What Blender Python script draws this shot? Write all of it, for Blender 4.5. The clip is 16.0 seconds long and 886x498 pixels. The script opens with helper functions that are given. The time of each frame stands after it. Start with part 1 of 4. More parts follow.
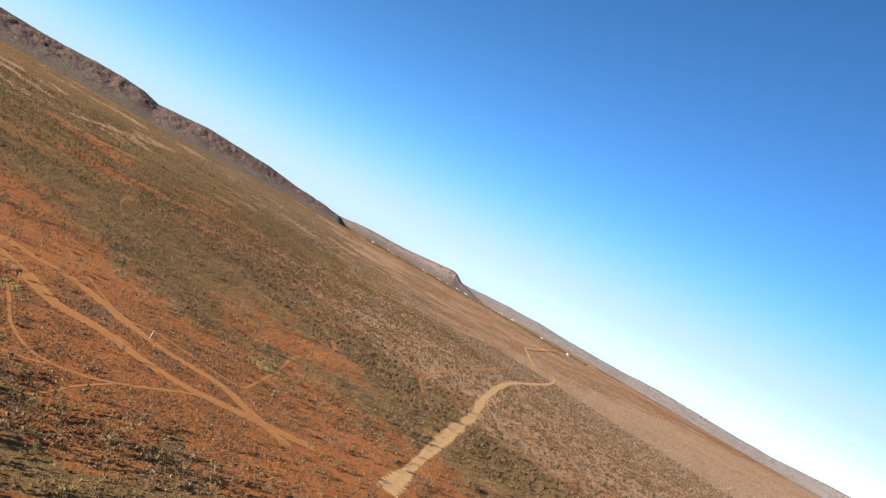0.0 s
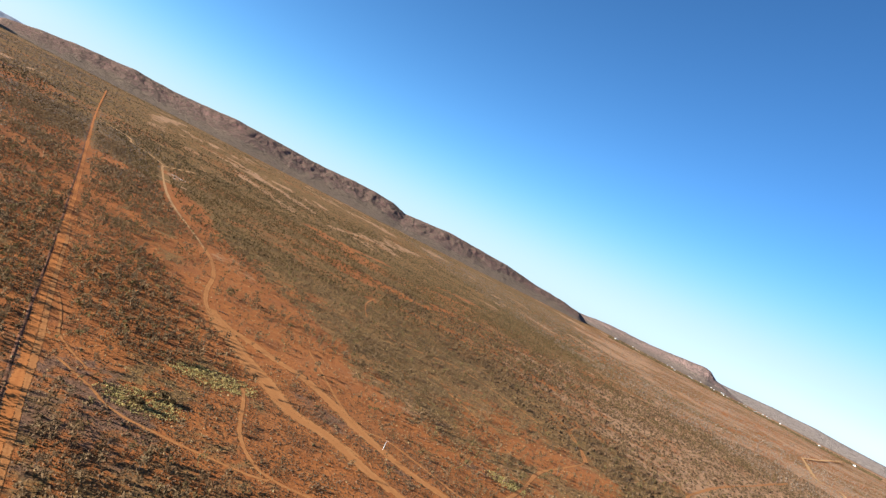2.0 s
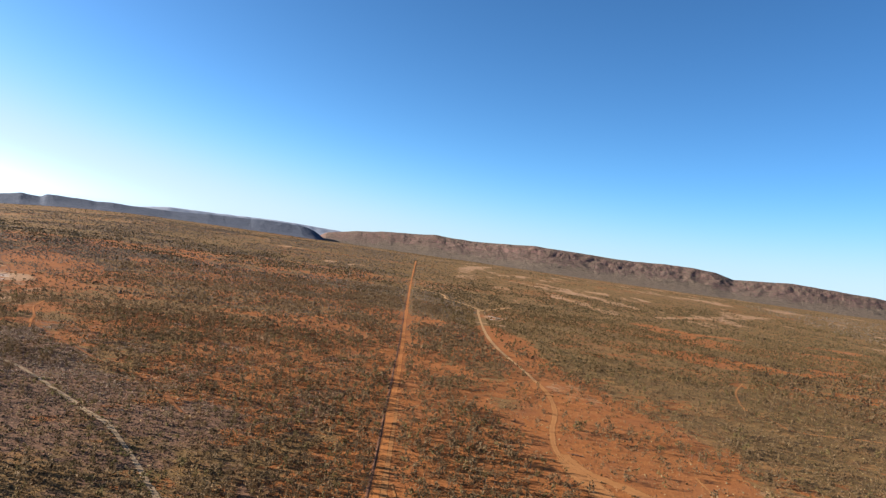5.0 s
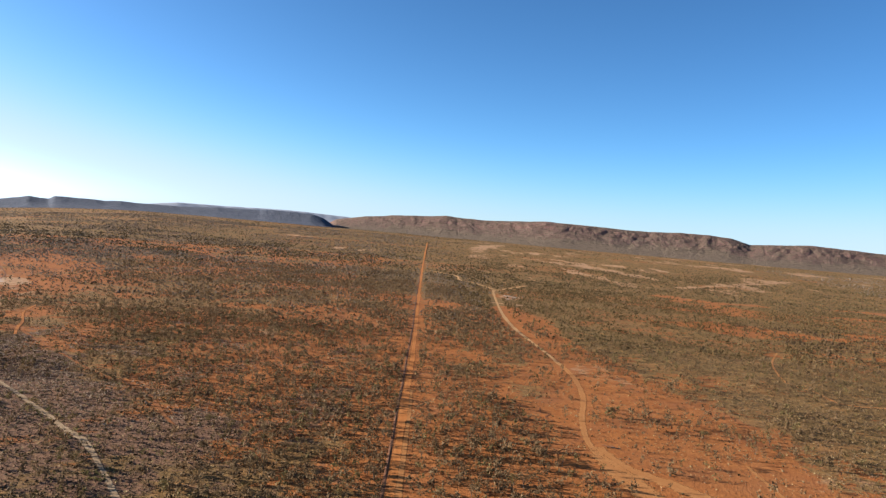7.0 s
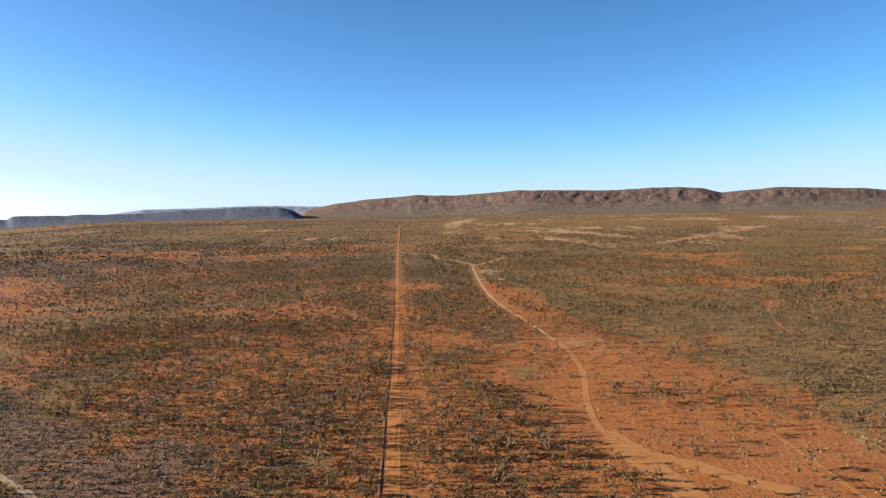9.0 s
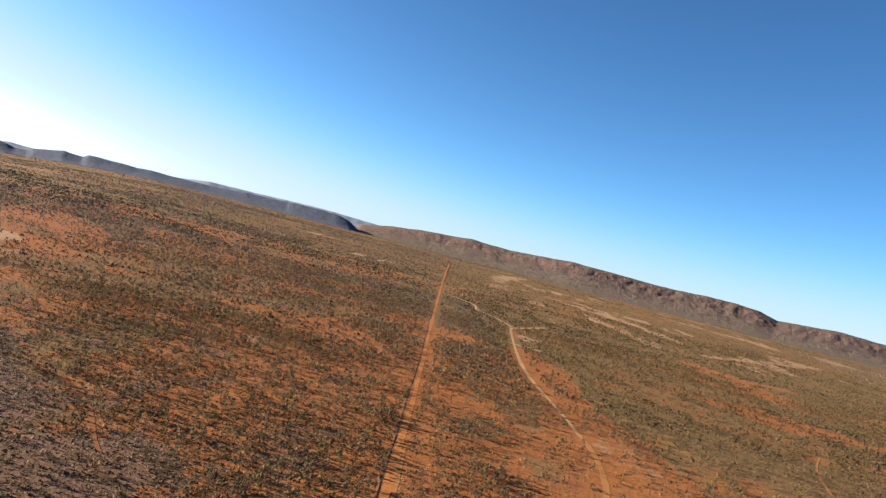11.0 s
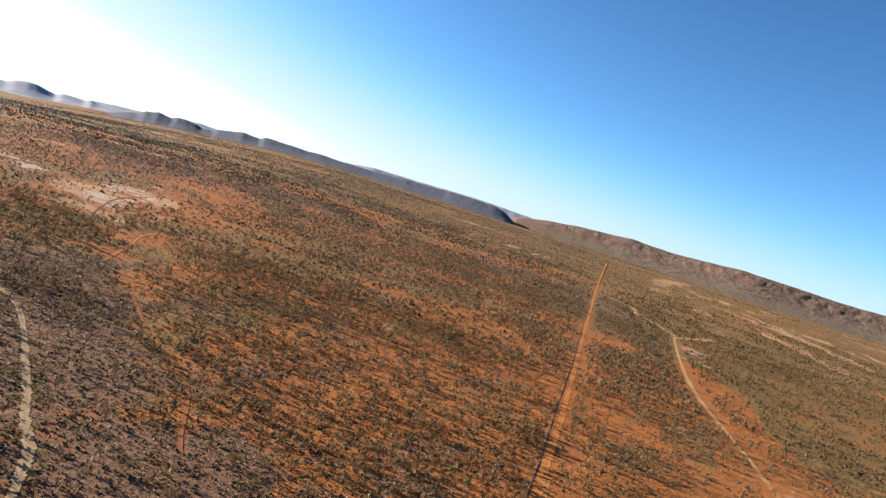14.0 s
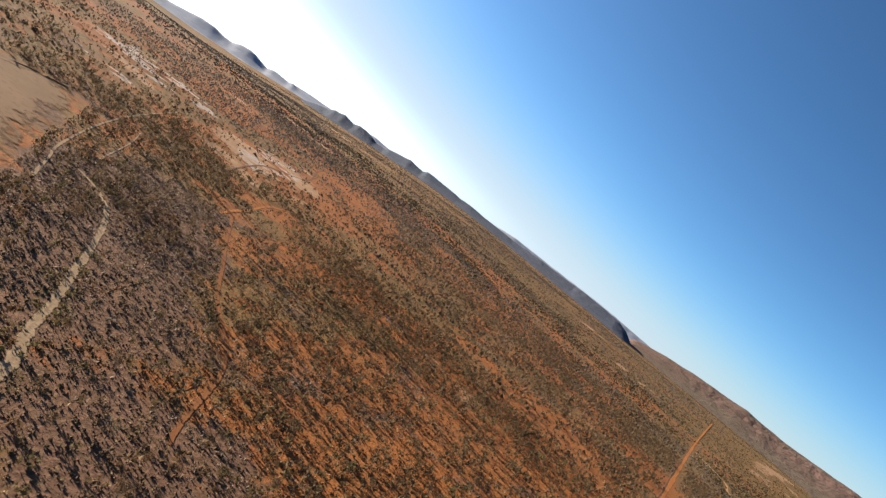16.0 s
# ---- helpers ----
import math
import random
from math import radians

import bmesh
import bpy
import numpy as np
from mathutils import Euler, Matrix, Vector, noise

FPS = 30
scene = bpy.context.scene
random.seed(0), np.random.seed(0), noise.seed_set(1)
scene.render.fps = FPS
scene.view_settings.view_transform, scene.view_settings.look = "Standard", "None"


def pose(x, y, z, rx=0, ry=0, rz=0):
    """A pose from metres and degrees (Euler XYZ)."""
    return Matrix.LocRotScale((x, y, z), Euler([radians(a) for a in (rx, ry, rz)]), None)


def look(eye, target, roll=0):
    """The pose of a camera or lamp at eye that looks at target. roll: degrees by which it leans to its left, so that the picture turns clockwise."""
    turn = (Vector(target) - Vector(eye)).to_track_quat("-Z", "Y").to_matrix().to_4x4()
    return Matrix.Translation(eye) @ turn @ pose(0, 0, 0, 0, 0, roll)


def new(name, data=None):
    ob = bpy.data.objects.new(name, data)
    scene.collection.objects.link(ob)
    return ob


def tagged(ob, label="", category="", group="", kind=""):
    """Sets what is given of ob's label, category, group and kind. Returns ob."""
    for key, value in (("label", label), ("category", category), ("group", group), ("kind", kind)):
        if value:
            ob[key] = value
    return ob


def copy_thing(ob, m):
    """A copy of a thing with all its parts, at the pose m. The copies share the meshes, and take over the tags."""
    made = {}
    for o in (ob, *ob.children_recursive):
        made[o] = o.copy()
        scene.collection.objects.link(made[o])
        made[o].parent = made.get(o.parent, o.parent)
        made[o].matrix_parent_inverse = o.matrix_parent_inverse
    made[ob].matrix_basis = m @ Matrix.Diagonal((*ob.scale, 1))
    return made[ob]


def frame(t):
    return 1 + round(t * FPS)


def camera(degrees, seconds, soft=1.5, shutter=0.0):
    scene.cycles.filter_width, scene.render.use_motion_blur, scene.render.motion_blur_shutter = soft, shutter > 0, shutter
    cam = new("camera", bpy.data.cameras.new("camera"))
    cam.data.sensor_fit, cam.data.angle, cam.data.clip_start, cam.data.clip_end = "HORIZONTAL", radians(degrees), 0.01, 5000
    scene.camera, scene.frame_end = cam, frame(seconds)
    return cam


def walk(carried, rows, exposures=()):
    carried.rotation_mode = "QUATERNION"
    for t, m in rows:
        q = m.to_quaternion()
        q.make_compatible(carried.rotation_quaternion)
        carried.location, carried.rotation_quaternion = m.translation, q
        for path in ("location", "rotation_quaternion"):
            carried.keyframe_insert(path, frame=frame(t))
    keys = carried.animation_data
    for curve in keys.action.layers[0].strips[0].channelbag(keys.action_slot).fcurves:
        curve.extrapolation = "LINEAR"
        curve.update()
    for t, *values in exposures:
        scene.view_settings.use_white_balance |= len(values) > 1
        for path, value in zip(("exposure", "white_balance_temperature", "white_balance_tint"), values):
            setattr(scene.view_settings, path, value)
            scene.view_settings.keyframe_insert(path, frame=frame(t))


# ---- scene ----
ROWS = [
    (0, -40.01, -90.79, 82.41, 91.655, -29.505, -47.653),
    (0.5, -33.28, -82.56, 81.67, 91.169, -28.536, -42.548),
    (1, -26.71, -74.25, 80.93, 90.450, -28.477, -36.724),
    (1.5, -20.56, -65.73, 80.08, 89.971, -28.079, -31.884),
    (2, -15.07, -56.72, 79.11, 89.192, -27.308, -26.684),
    (2.5, -10.44, -47.23, 78.14, 88.796, -27.457, -22.021),
    (3, -6.75, -37.40, 77.30, 88.708, -27.008, -17.339),
    (3.5, -3.98, -27.57, 76.54, 88.906, -26.121, -13.189),
    (4, -2.04, -17.98, 75.90, 89.235, -24.934, -8.765),
    (4.5, -0.77, -8.75, 75.39, 89.540, -18.081, -4.569),
    (5, 0.00, 0.00, 75.00, 89.705, -8.002, -1.670),
    (5.2, 0.25, 3.36, 74.85, 89.504, -7.607, -1.572),
    (7.3, 2.38, 34.46, 73.49, 87.806, -3.303, -0.365),
    (7.5, 2.50, 37.25, 73.43, 87.545, 1.017, -0.229),
    (8, 2.75, 44.12, 73.34, 87.000, 3.844, -0.906),
    (8.5, 2.82, 50.82, 73.43, 86.487, 2.789, -2.903),
    (8.7, 2.76, 53.46, 73.52, 86.277, 2.384, -3.076),
    (10.8, -0.71, 79.94, 76.33, 89.692, -14.023, 0.126),
    (11, -0.89, 82.85, 76.39, 89.377, -14.412, 1.140),
    (11.5, -1.29, 90.41, 76.35, 88.770, -14.990, 2.428),
    (12, -1.61, 98.33, 75.96, 87.934, -15.023, 4.369),
    (12.5, -2.02, 106.48, 75.24, 87.174, -15.842, 6.535),
    (13, -2.63, 114.73, 74.32, 86.495, -17.833, 9.054),
    (13.5, -3.52, 122.94, 73.27, 85.839, -18.082, 11.484),
    (14, -4.70, 131.04, 72.12, 85.410, -17.559, 13.801),
    (14.5, -6.16, 139.04, 70.92, 85.258, -18.267, 15.987),
    (15, -7.96, 147.00, 69.84, 85.182, -19.687, 18.628),
    (15.5, -10.06, 154.88, 68.82, 85.411, -27.107, 21.132),
    (16, -12.24, 162.79, 67.76, 84.700, -38.835, 26.656),
]
cam = camera(62.18, 16.0, soft=1.3)
walk(cam, [(t, pose(*p)) for t, *p in ROWS], [(0.0, 1.76, 5300, 8), (1.5, 1.85, 5300, 8), (5.0, 1.78, 5350, 8), (11.0, 1.80, 5500, 8), (14.2, 1.89, 5550, 8), (16.0, 1.62, 5700, 8)])

# ---- world and sun ----
SUN_AZ, SUN_EL = -85.0, 15.0          # degrees; azimuth from +y towards +x
sky_world = bpy.data.worlds.new("desert_sky")
scene.world = sky_world
sky_world.use_nodes = True
wn = sky_world.node_tree
wn.nodes.clear()
w_sky = wn.nodes.new("ShaderNodeTexSky")
w_sky.sky_type = "NISHITA"
w_sky.sun_disc = False
w_sky.sun_elevation = radians(SUN_EL)
w_sky.sun_rotation = radians(SUN_AZ)
w_sky.altitude = 2200.0
w_sky.air_density = 0.8
w_sky.dust_density = 1.2
w_sky.ozone_density = 1.8
w_bg = wn.nodes.new("ShaderNodeBackground")
w_bg.inputs["Strength"].default_value = 0.587
w_out = wn.nodes.new("ShaderNodeOutputWorld")
w_scale = wn.nodes.new("ShaderNodeVectorMath")
w_scale.operation = "SCALE"
w_scale.inputs["Scale"].default_value = 0.1
w_gamma = wn.nodes.new("ShaderNodeGamma")
w_gamma.inputs["Gamma"].default_value = 1.17
wn.links.new(w_sky.outputs[0], w_scale.inputs[0])
w_tint = wn.nodes.new("ShaderNodeVectorMath")
w_tint.operation = "MULTIPLY"
w_tint.inputs[1].default_value = (0.83, 1.0, 1.0)
wn.links.new(w_scale.outputs[0], w_tint.inputs[0])
w_haze = wn.nodes.new("ShaderNodeTexSky")       # dust glow round the sun
w_haze.sky_type = "NISHITA"
w_haze.sun_disc = False
w_haze.sun_elevation = radians(SUN_EL)
w_haze.sun_rotation = radians(SUN_AZ)
w_haze.altitude = 2200.0
w_haze.air_density = 0.0
w_haze.dust_density = 4.0
w_haze.ozone_density = 0.0
w_glow = wn.nodes.new("ShaderNodeVectorMath")
w_glow.operation = "MULTIPLY_ADD"
w_glow.inputs[1].default_value = (0.06, 0.06, 0.06)
wn.links.new(w_haze.outputs[0], w_glow.inputs[0])
wn.links.new(w_tint.outputs[0], w_glow.inputs[2])
wn.links.new(w_glow.outputs[0], w_gamma.inputs[0])
w_lum = wn.nodes.new("ShaderNodeRGBToBW")
wn.links.new(w_gamma.outputs[0], w_lum.inputs[0])


def sky_range(lo, hi, to_lo, to_hi):
    """A smooth ramp over the sky's own brightness."""
    n = wn.nodes.new("ShaderNodeMapRange")
    n.interpolation_type = "SMOOTHSTEP"
    for key, value in (("From Min", lo), ("From Max", hi), ("To Min", to_lo), ("To Max", to_hi)):
        n.inputs[key].default_value = value
    wn.links.new(w_lum.outputs[0], n.inputs["Value"])
    return n.outputs["Result"]


w_white = wn.nodes.new("ShaderNodeMix")
w_white.data_type = "RGBA"
wn.links.new(sky_range(0.22, 0.58, 0.0, 0.80), w_white.inputs["Factor"])
wn.links.new(w_gamma.outputs[0], w_white.inputs[6])
w_pale = wn.nodes.new("ShaderNodeVectorMath")
w_pale.operation = "SCALE"
w_pale.inputs[0].default_value = (0.95, 1.0, 1.04)
wn.links.new(w_lum.outputs[0], w_pale.inputs["Scale"])
wn.links.new(w_pale.outputs[0], w_white.inputs[7])
w_soft = wn.nodes.new("ShaderNodeVectorMath")
w_soft.operation = "SCALE"
w_dim, w_glare = sky_range(0.27, 0.64, 1.0, 0.75), sky_range(0.58, 1.4, 1.0, 1.4)
w_both = wn.nodes.new("ShaderNodeMath")
w_both.operation = "MULTIPLY"
wn.links.new(w_dim, w_both.inputs[0])
wn.links.new(w_glare, w_both.inputs[1])
wn.links.new(w_white.outputs[2], w_soft.inputs[0])
wn.links.new(w_both.outputs[0], w_soft.inputs["Scale"])
wn.links.new(w_soft.outputs[0], w_bg.inputs[0])
wn.links.new(w_bg.outputs[0], w_out.inputs[0])

sun = new("sun", bpy.data.lights.new("sun", "SUN"))
sun.data.energy = 5.6
sun.data.angle = radians(0.5)
sun.data.color = (1.0, 0.84, 0.63)
sx = math.sin(radians(SUN_AZ)) * math.cos(radians(SUN_EL))
sy = math.cos(radians(SUN_AZ)) * math.cos(radians(SUN_EL))
sz = math.sin(radians(SUN_EL))
sun.matrix_world = look((sx * 500, sy * 500, sz * 500), (0, 0, 0))


# ---- small numeric helpers ----
def hash2(i, j, seed):
    h = (i.astype(np.int64) * 374761393 + j.astype(np.int64) * 668265263 + seed * 974711) & 0x7FFFFFFF
    h = ((h ^ (h >> 13)) * 1274126177) & 0x7FFFFFFF
    return ((h ^ (h >> 16)) & 0xFFFFF) / float(0xFFFFF)


def vnoise(x, y, seed=0):
    """Smooth value noise, 0 to 1, one lattice cell per unit."""
    xi, yi = np.floor(x), np.floor(y)
    u, v = x - xi, y - yi
    u, v = u * u * (3 - 2 * u), v * v * (3 - 2 * v)
    a, b = hash2(xi, yi, seed), hash2(xi + 1, yi, seed)
    c, d = hash2(xi, yi + 1, seed), hash2(xi + 1, yi + 1, seed)
    return (a * (1 - u) + b * u) * (1 - v) + (c * (1 - u) + d * u) * v


def fbm(x, y, seed=0, octaves=4):
    total, gain, size = 0.0, 0.5, 0.0
    for k in range(octaves):
        total = total + gain * vnoise(x * 2 ** k, y * 2 ** k, seed + 17 * k)
        size += gain
        gain *= 0.5
    return total / size


def step(a, b, x):
    t = np.clip((x - a) / (b - a), 0.0, 1.0)
    return t * t * (3 - 2 * t)


EYE = (0.0, 20.0, 75.0)


def ground_z(x, y):
    """Height of the plain: flat near by, rising towards the range, sinking far to the west."""
    x, y = np.asarray(x, float), np.asarray(y, float)
    dx, dy = x - EYE[0], y - EYE[1]
    dist, az = np.hypot(dx, dy), np.degrees(np.arctan2(dx, dy))
    rise = 28.0 * step(1050, 2100, y) * step(-34, -20, az)
    rise = rise + 22.0 * step(1300, 2600, dist) * step(24, 40, az) * (1 - step(1050, 2100, y))
    sink = (120.0 * step(900, 3600, dist) + 160.0 * step(4400, 5200, dist)) * step(-26, -52, az) * step(-140, -100, az)
    bumps = (fbm(x / 110.0, y / 110.0, 3, 2) - 0.5) * 2.0 * step(60, 200, dist)
    swell = (fbm(x / 600.0, y / 600.0, 9, 2) - 0.5) * 10.0 * step(1100, 2400, dist)
    return rise - sink + bumps + swell


def spline(pts, every):
    """Points along a smooth line through pts, about every metres apart."""
    p = [np.array(q, float) for q in pts]
    p = [2 * p[0] - p[1]] + p + [2 * p[-1] - p[-2]]
    out = []
    for a, b, c, d in zip(p, p[1:], p[2:], p[3:]):
        n = max(2, int(np.linalg.norm(c - b) / every))
        for k in range(n):
            t = k / n
            out.append(0.5 * (2 * b + (c - a) * t + (2 * a - 5 * b + 4 * c - d) * t * t + (3 * b - a - 3 * c + d) * t ** 3))
    out.append(p[-2])
    return np.array(out)


def mesh_object(name, verts, faces, mat, parent=None, smooth=False):
    me = bpy.data.meshes.new(name)
    verts = np.asarray(verts, np.float32)
    faces = np.asarray(faces, np.int32)
    k = faces.shape[1]
    me.vertices.add(len(verts))
    me.vertices.foreach_set("co", verts.ravel())
    me.loops.add(faces.size)
    me.loops.foreach_set("vertex_index", faces.ravel())
    me.polygons.add(len(faces))
    me.polygons.foreach_set("loop_start", np.arange(0, faces.size, k, dtype=np.int32))
    me.polygons.foreach_set("loop_total", np.full(len(faces), k, np.int32))
    me.polygons.foreach_set("use_smooth", np.full(len(faces), smooth, bool))
    me.update(calc_edges=True)
    me.materials.append(mat)
    ob = new(name, me)
    ob.parent = parent
    return ob


def grid_faces(rows, cols):
    i = np.arange((rows - 1) * (cols - 1))
    r, c = i // (cols - 1), i % (cols - 1)
    a = r * cols + c
    return np.stack([a, a + 1, a + cols + 1, a + cols], 1)


# ---- materials ----
def material(name, rough=0.9):
    m = bpy.data.materials.new(name)
    m.use_nodes = True
    nt = m.node_tree
    b = nt.nodes["Principled BSDF"]
    b.inputs["Roughness"].default_value = rough
    b.inputs["Specular IOR Level"].default_value = 0.06
    return m, nt, b


def node(nt, kind, **values):
    n = nt.nodes.new(kind)
    for key, value in values.items():
        n.inputs[key.replace("_", " ")].default_value = value
    return n


def noise_node(nt, coord, scale, detail=4.0, rough=0.55):
    n = node(nt, "ShaderNodeTexNoise", Scale=scale, Detail=detail, Roughness=rough)
    nt.links.new(coord, n.inputs["Vector"])
    return n.outputs["Fac"]


def ramp(nt, fac, lo, hi):
    n = nt.nodes.new("ShaderNodeMapRange")
    n.interpolation_type = "SMOOTHSTEP"
    n.inputs["From Min"].default_value, n.inputs["From Max"].default_value = lo, hi
    nt.links.new(fac, n.inputs["Value"])
    return n.outputs["Result"]


def blend(nt, fac, a, b):
    n = nt.nodes.new("ShaderNodeMix")
    n.data_type = "RGBA"
    for socket, value in ((n.inputs["Factor"], fac), (n.inputs[6], a), (n.inputs[7], b)):
        if isinstance(value, bpy.types.NodeSocket):
            nt.links.new(value, socket)
        else:
            socket.default_value = (*value, 1.0) if isinstance(value, tuple) else value
    return n.outputs[2]


def calc(nt, op, a, b):
    n = nt.nodes.new("ShaderNodeMath")
    n.operation = op
    for socket, value in ((n.inputs[0], a), (n.inputs[1], b)):
        if isinstance(value, bpy.types.NodeSocket):
            nt.links.new(value, socket)
        else:
            socket.default_value = value
    return n.outputs[0]


def relief(nt, b, height, strength, distance):
    n = nt.nodes.new("ShaderNodeBump")
    n.inputs["Strength"].default_value, n.inputs["Distance"].default_value = strength, distance
    nt.links.new(height, n.inputs["Height"])
    nt.links.new(n.outputs[0], b.inputs["Normal"])


def soil_material():
    """Red sand, grey scrub litter and pale clay, mixed by the plain's own soil map and broken up by noise."""
    m, nt, b = material("desert_soil", 0.95)
    pos = nt.nodes.new("ShaderNodeNewGeometry").outputs["Position"]
    att = nt.nodes.new("ShaderNodeAttribute")
    att.attribute_name = "soil"
    sep = nt.nodes.new("ShaderNodeSeparateColor")
    nt.links.new(att.outputs["Color"], sep.inputs[0])
    fine, mid = noise_node(nt, pos, 0.7, 5, 0.65), noise_node(nt, pos, 0.16, 5, 0.65)
    wide, big = noise_node(nt, pos, 0.04, 5, 0.65), noise_node(nt, pos, 0.012, 4, 0.6)

    def broken(base, a, c):
        jitter = calc(nt, "ADD", calc(nt, "MULTIPLY", wide, a), calc(nt, "MULTIPLY", mid, c))
        return calc(nt, "SUBTRACT", calc(nt, "ADD", base, jitter), 0.5 * (a + c))

    red = blend(nt, ramp(nt, mid, 0.36, 0.64), (0.2448, 0.08285, 0.02106), (0.2895, 0.1081, 0.02862))
    red = blend(nt, ramp(nt, fine, 0.50, 0.72), red, (0.1827, 0.06205, 0.01858))
    red = blend(nt, calc(nt, "MULTIPLY", ramp(nt, wide, 0.48, 0.68), 0.7), red, (0.2011, 0.07341, 0.02608))
    grey = blend(nt, ramp(nt, mid, 0.38, 0.62), (0.141, 0.08177, 0.02828), (0.1893, 0.11, 0.03812))
    grey = blend(nt, ramp(nt, fine, 0.46, 0.64), grey, (0.09152, 0.05671, 0.02015))
    grey = blend(nt, calc(nt, "MULTIPLY", ramp(nt, wide, 0.5, 0.66), 0.6), grey, (0.2543, 0.1177, 0.03812))
    pale = blend(nt, ramp(nt, mid, 0.38, 0.66), (0.3476, 0.2108, 0.1148), (0.2958, 0.1513, 0.06655))
    ash = blend(nt, ramp(nt, fine, 0.4, 0.62), (0.1108, 0.05911, 0.03462), (0.1742, 0.09399, 0.0552))
    col = blend(nt, ramp(nt, broken(sep.outputs[1], 1.3, 0.9), 0.36, 0.64), red, grey)
    col = blend(nt, ramp(nt, broken(sep.outputs[2], 1.3, 0.9), 0.42, 0.72), col, pale)
    col = blend(nt, ramp(nt, broken(sep.outputs[0], 1.3, 0.9), 0.42, 0.74), col, ash)
    col = blend(nt, ramp(nt, broken(att.outputs["Alpha"], 0.8, 1.2), 0.4, 0.7), col, (0.3842, 0.2958, 0.2295))
    spots = noise_node(nt, pos, 0.33, 3, 0.7)
    col = blend(nt, calc(nt, "MULTIPLY", ramp(nt, spots, 0.53, 0.66), calc(nt, "MULTIPLY", sep.outputs[1], 0.6)), col, (0.0884, 0.06358, 0.03102))
    col = blend(nt, calc(nt, "MULTIPLY", ramp(nt, big, 0.35, 0.75), 0.2), col, (0.1997, 0.09945, 0.04582))
    nt.links.new(col, b.inputs["Base Color"])
    relief(nt, b, fine, 0.6, 0.6)
    return m


def earth_material(name, a, c, spot, scale=0.5):
    m, nt, b = material(name, 0.93)
    pos = nt.nodes.new("ShaderNodeNewGeometry").outputs["Position"]
    fine, mid = noise_node(nt, pos, scale * 3, 5), noise_node(nt, pos, scale * 0.3, 4)
    col = blend(nt, ramp(nt, mid, 0.35, 0.65), a, c)
    col = blend(nt, ramp(nt, fine, 0.5, 0.72), col, spot)
    att = nt.nodes.new("ShaderNodeAttribute")
    att.attribute_name = "edge"
    ruts = ramp(nt, att.outputs["Fac"], 0.30, 0.05)
    col = blend(nt, calc(nt, "MULTIPLY", ruts, calc(nt, "MULTIPLY", ramp(nt, mid, 0.3, 0.7), 0.5)), col, spot)
    nt.links.new(col, b.inputs["Base Color"])
    relief(nt, b, fine, 0.4, 0.15)
    ragged = noise_node(nt, pos, scale * 0.8, 6, 0.7)
    worn = calc(nt, "ADD", att.outputs["Fac"], calc(nt, "MULTIPLY", calc(nt, "SUBTRACT", ragged, 0.5), 1.5))
    gone = ramp(nt, calc(nt, "SUBTRACT", worn, 0.0), 0.62, 0.86)
    clear = nt.nodes.new("ShaderNodeBsdfTransparent")
    mix = nt.nodes.new("ShaderNodeMixShader")
    nt.links.new(gone, mix.inputs[0])
    nt.links.new(b.outputs[0], mix.inputs[1])
    nt.links.new(clear.outputs[0], mix.inputs[2])
    nt.links.new(mix.outputs[0], nt.nodes["Material Output"].inputs["Surface"])
    return m


def leaf_material(name, a, c, dry):
    m, nt, b = material(name, 0.75)
    geo = nt.nodes.new("ShaderNodeNewGeometry")
    rnd = geo.outputs["Random Per Island"]
    big = noise_node(nt, geo.outputs["Position"], 0.05, 3)
    col = blend(nt, rnd, a, c)
    col = blend(nt, ramp(nt, big, 0.5, 0.72), col, dry)
    nt.links.new(col, b.inputs["Base Color"])
    thin = nt.nodes.new("ShaderNodeBsdfTranslucent")
    nt.links.new(col, thin.inputs["Color"])
    mix = node(nt, "ShaderNodeMixShader", Fac=0.26)
    nt.links.new(b.outputs[0], mix.inputs[1])
    nt.links.new(thin.outputs[0], mix.inputs[2])
    nt.links.new(mix.outputs[0], nt.nodes["Material Output"].inputs["Surface"])
    return m


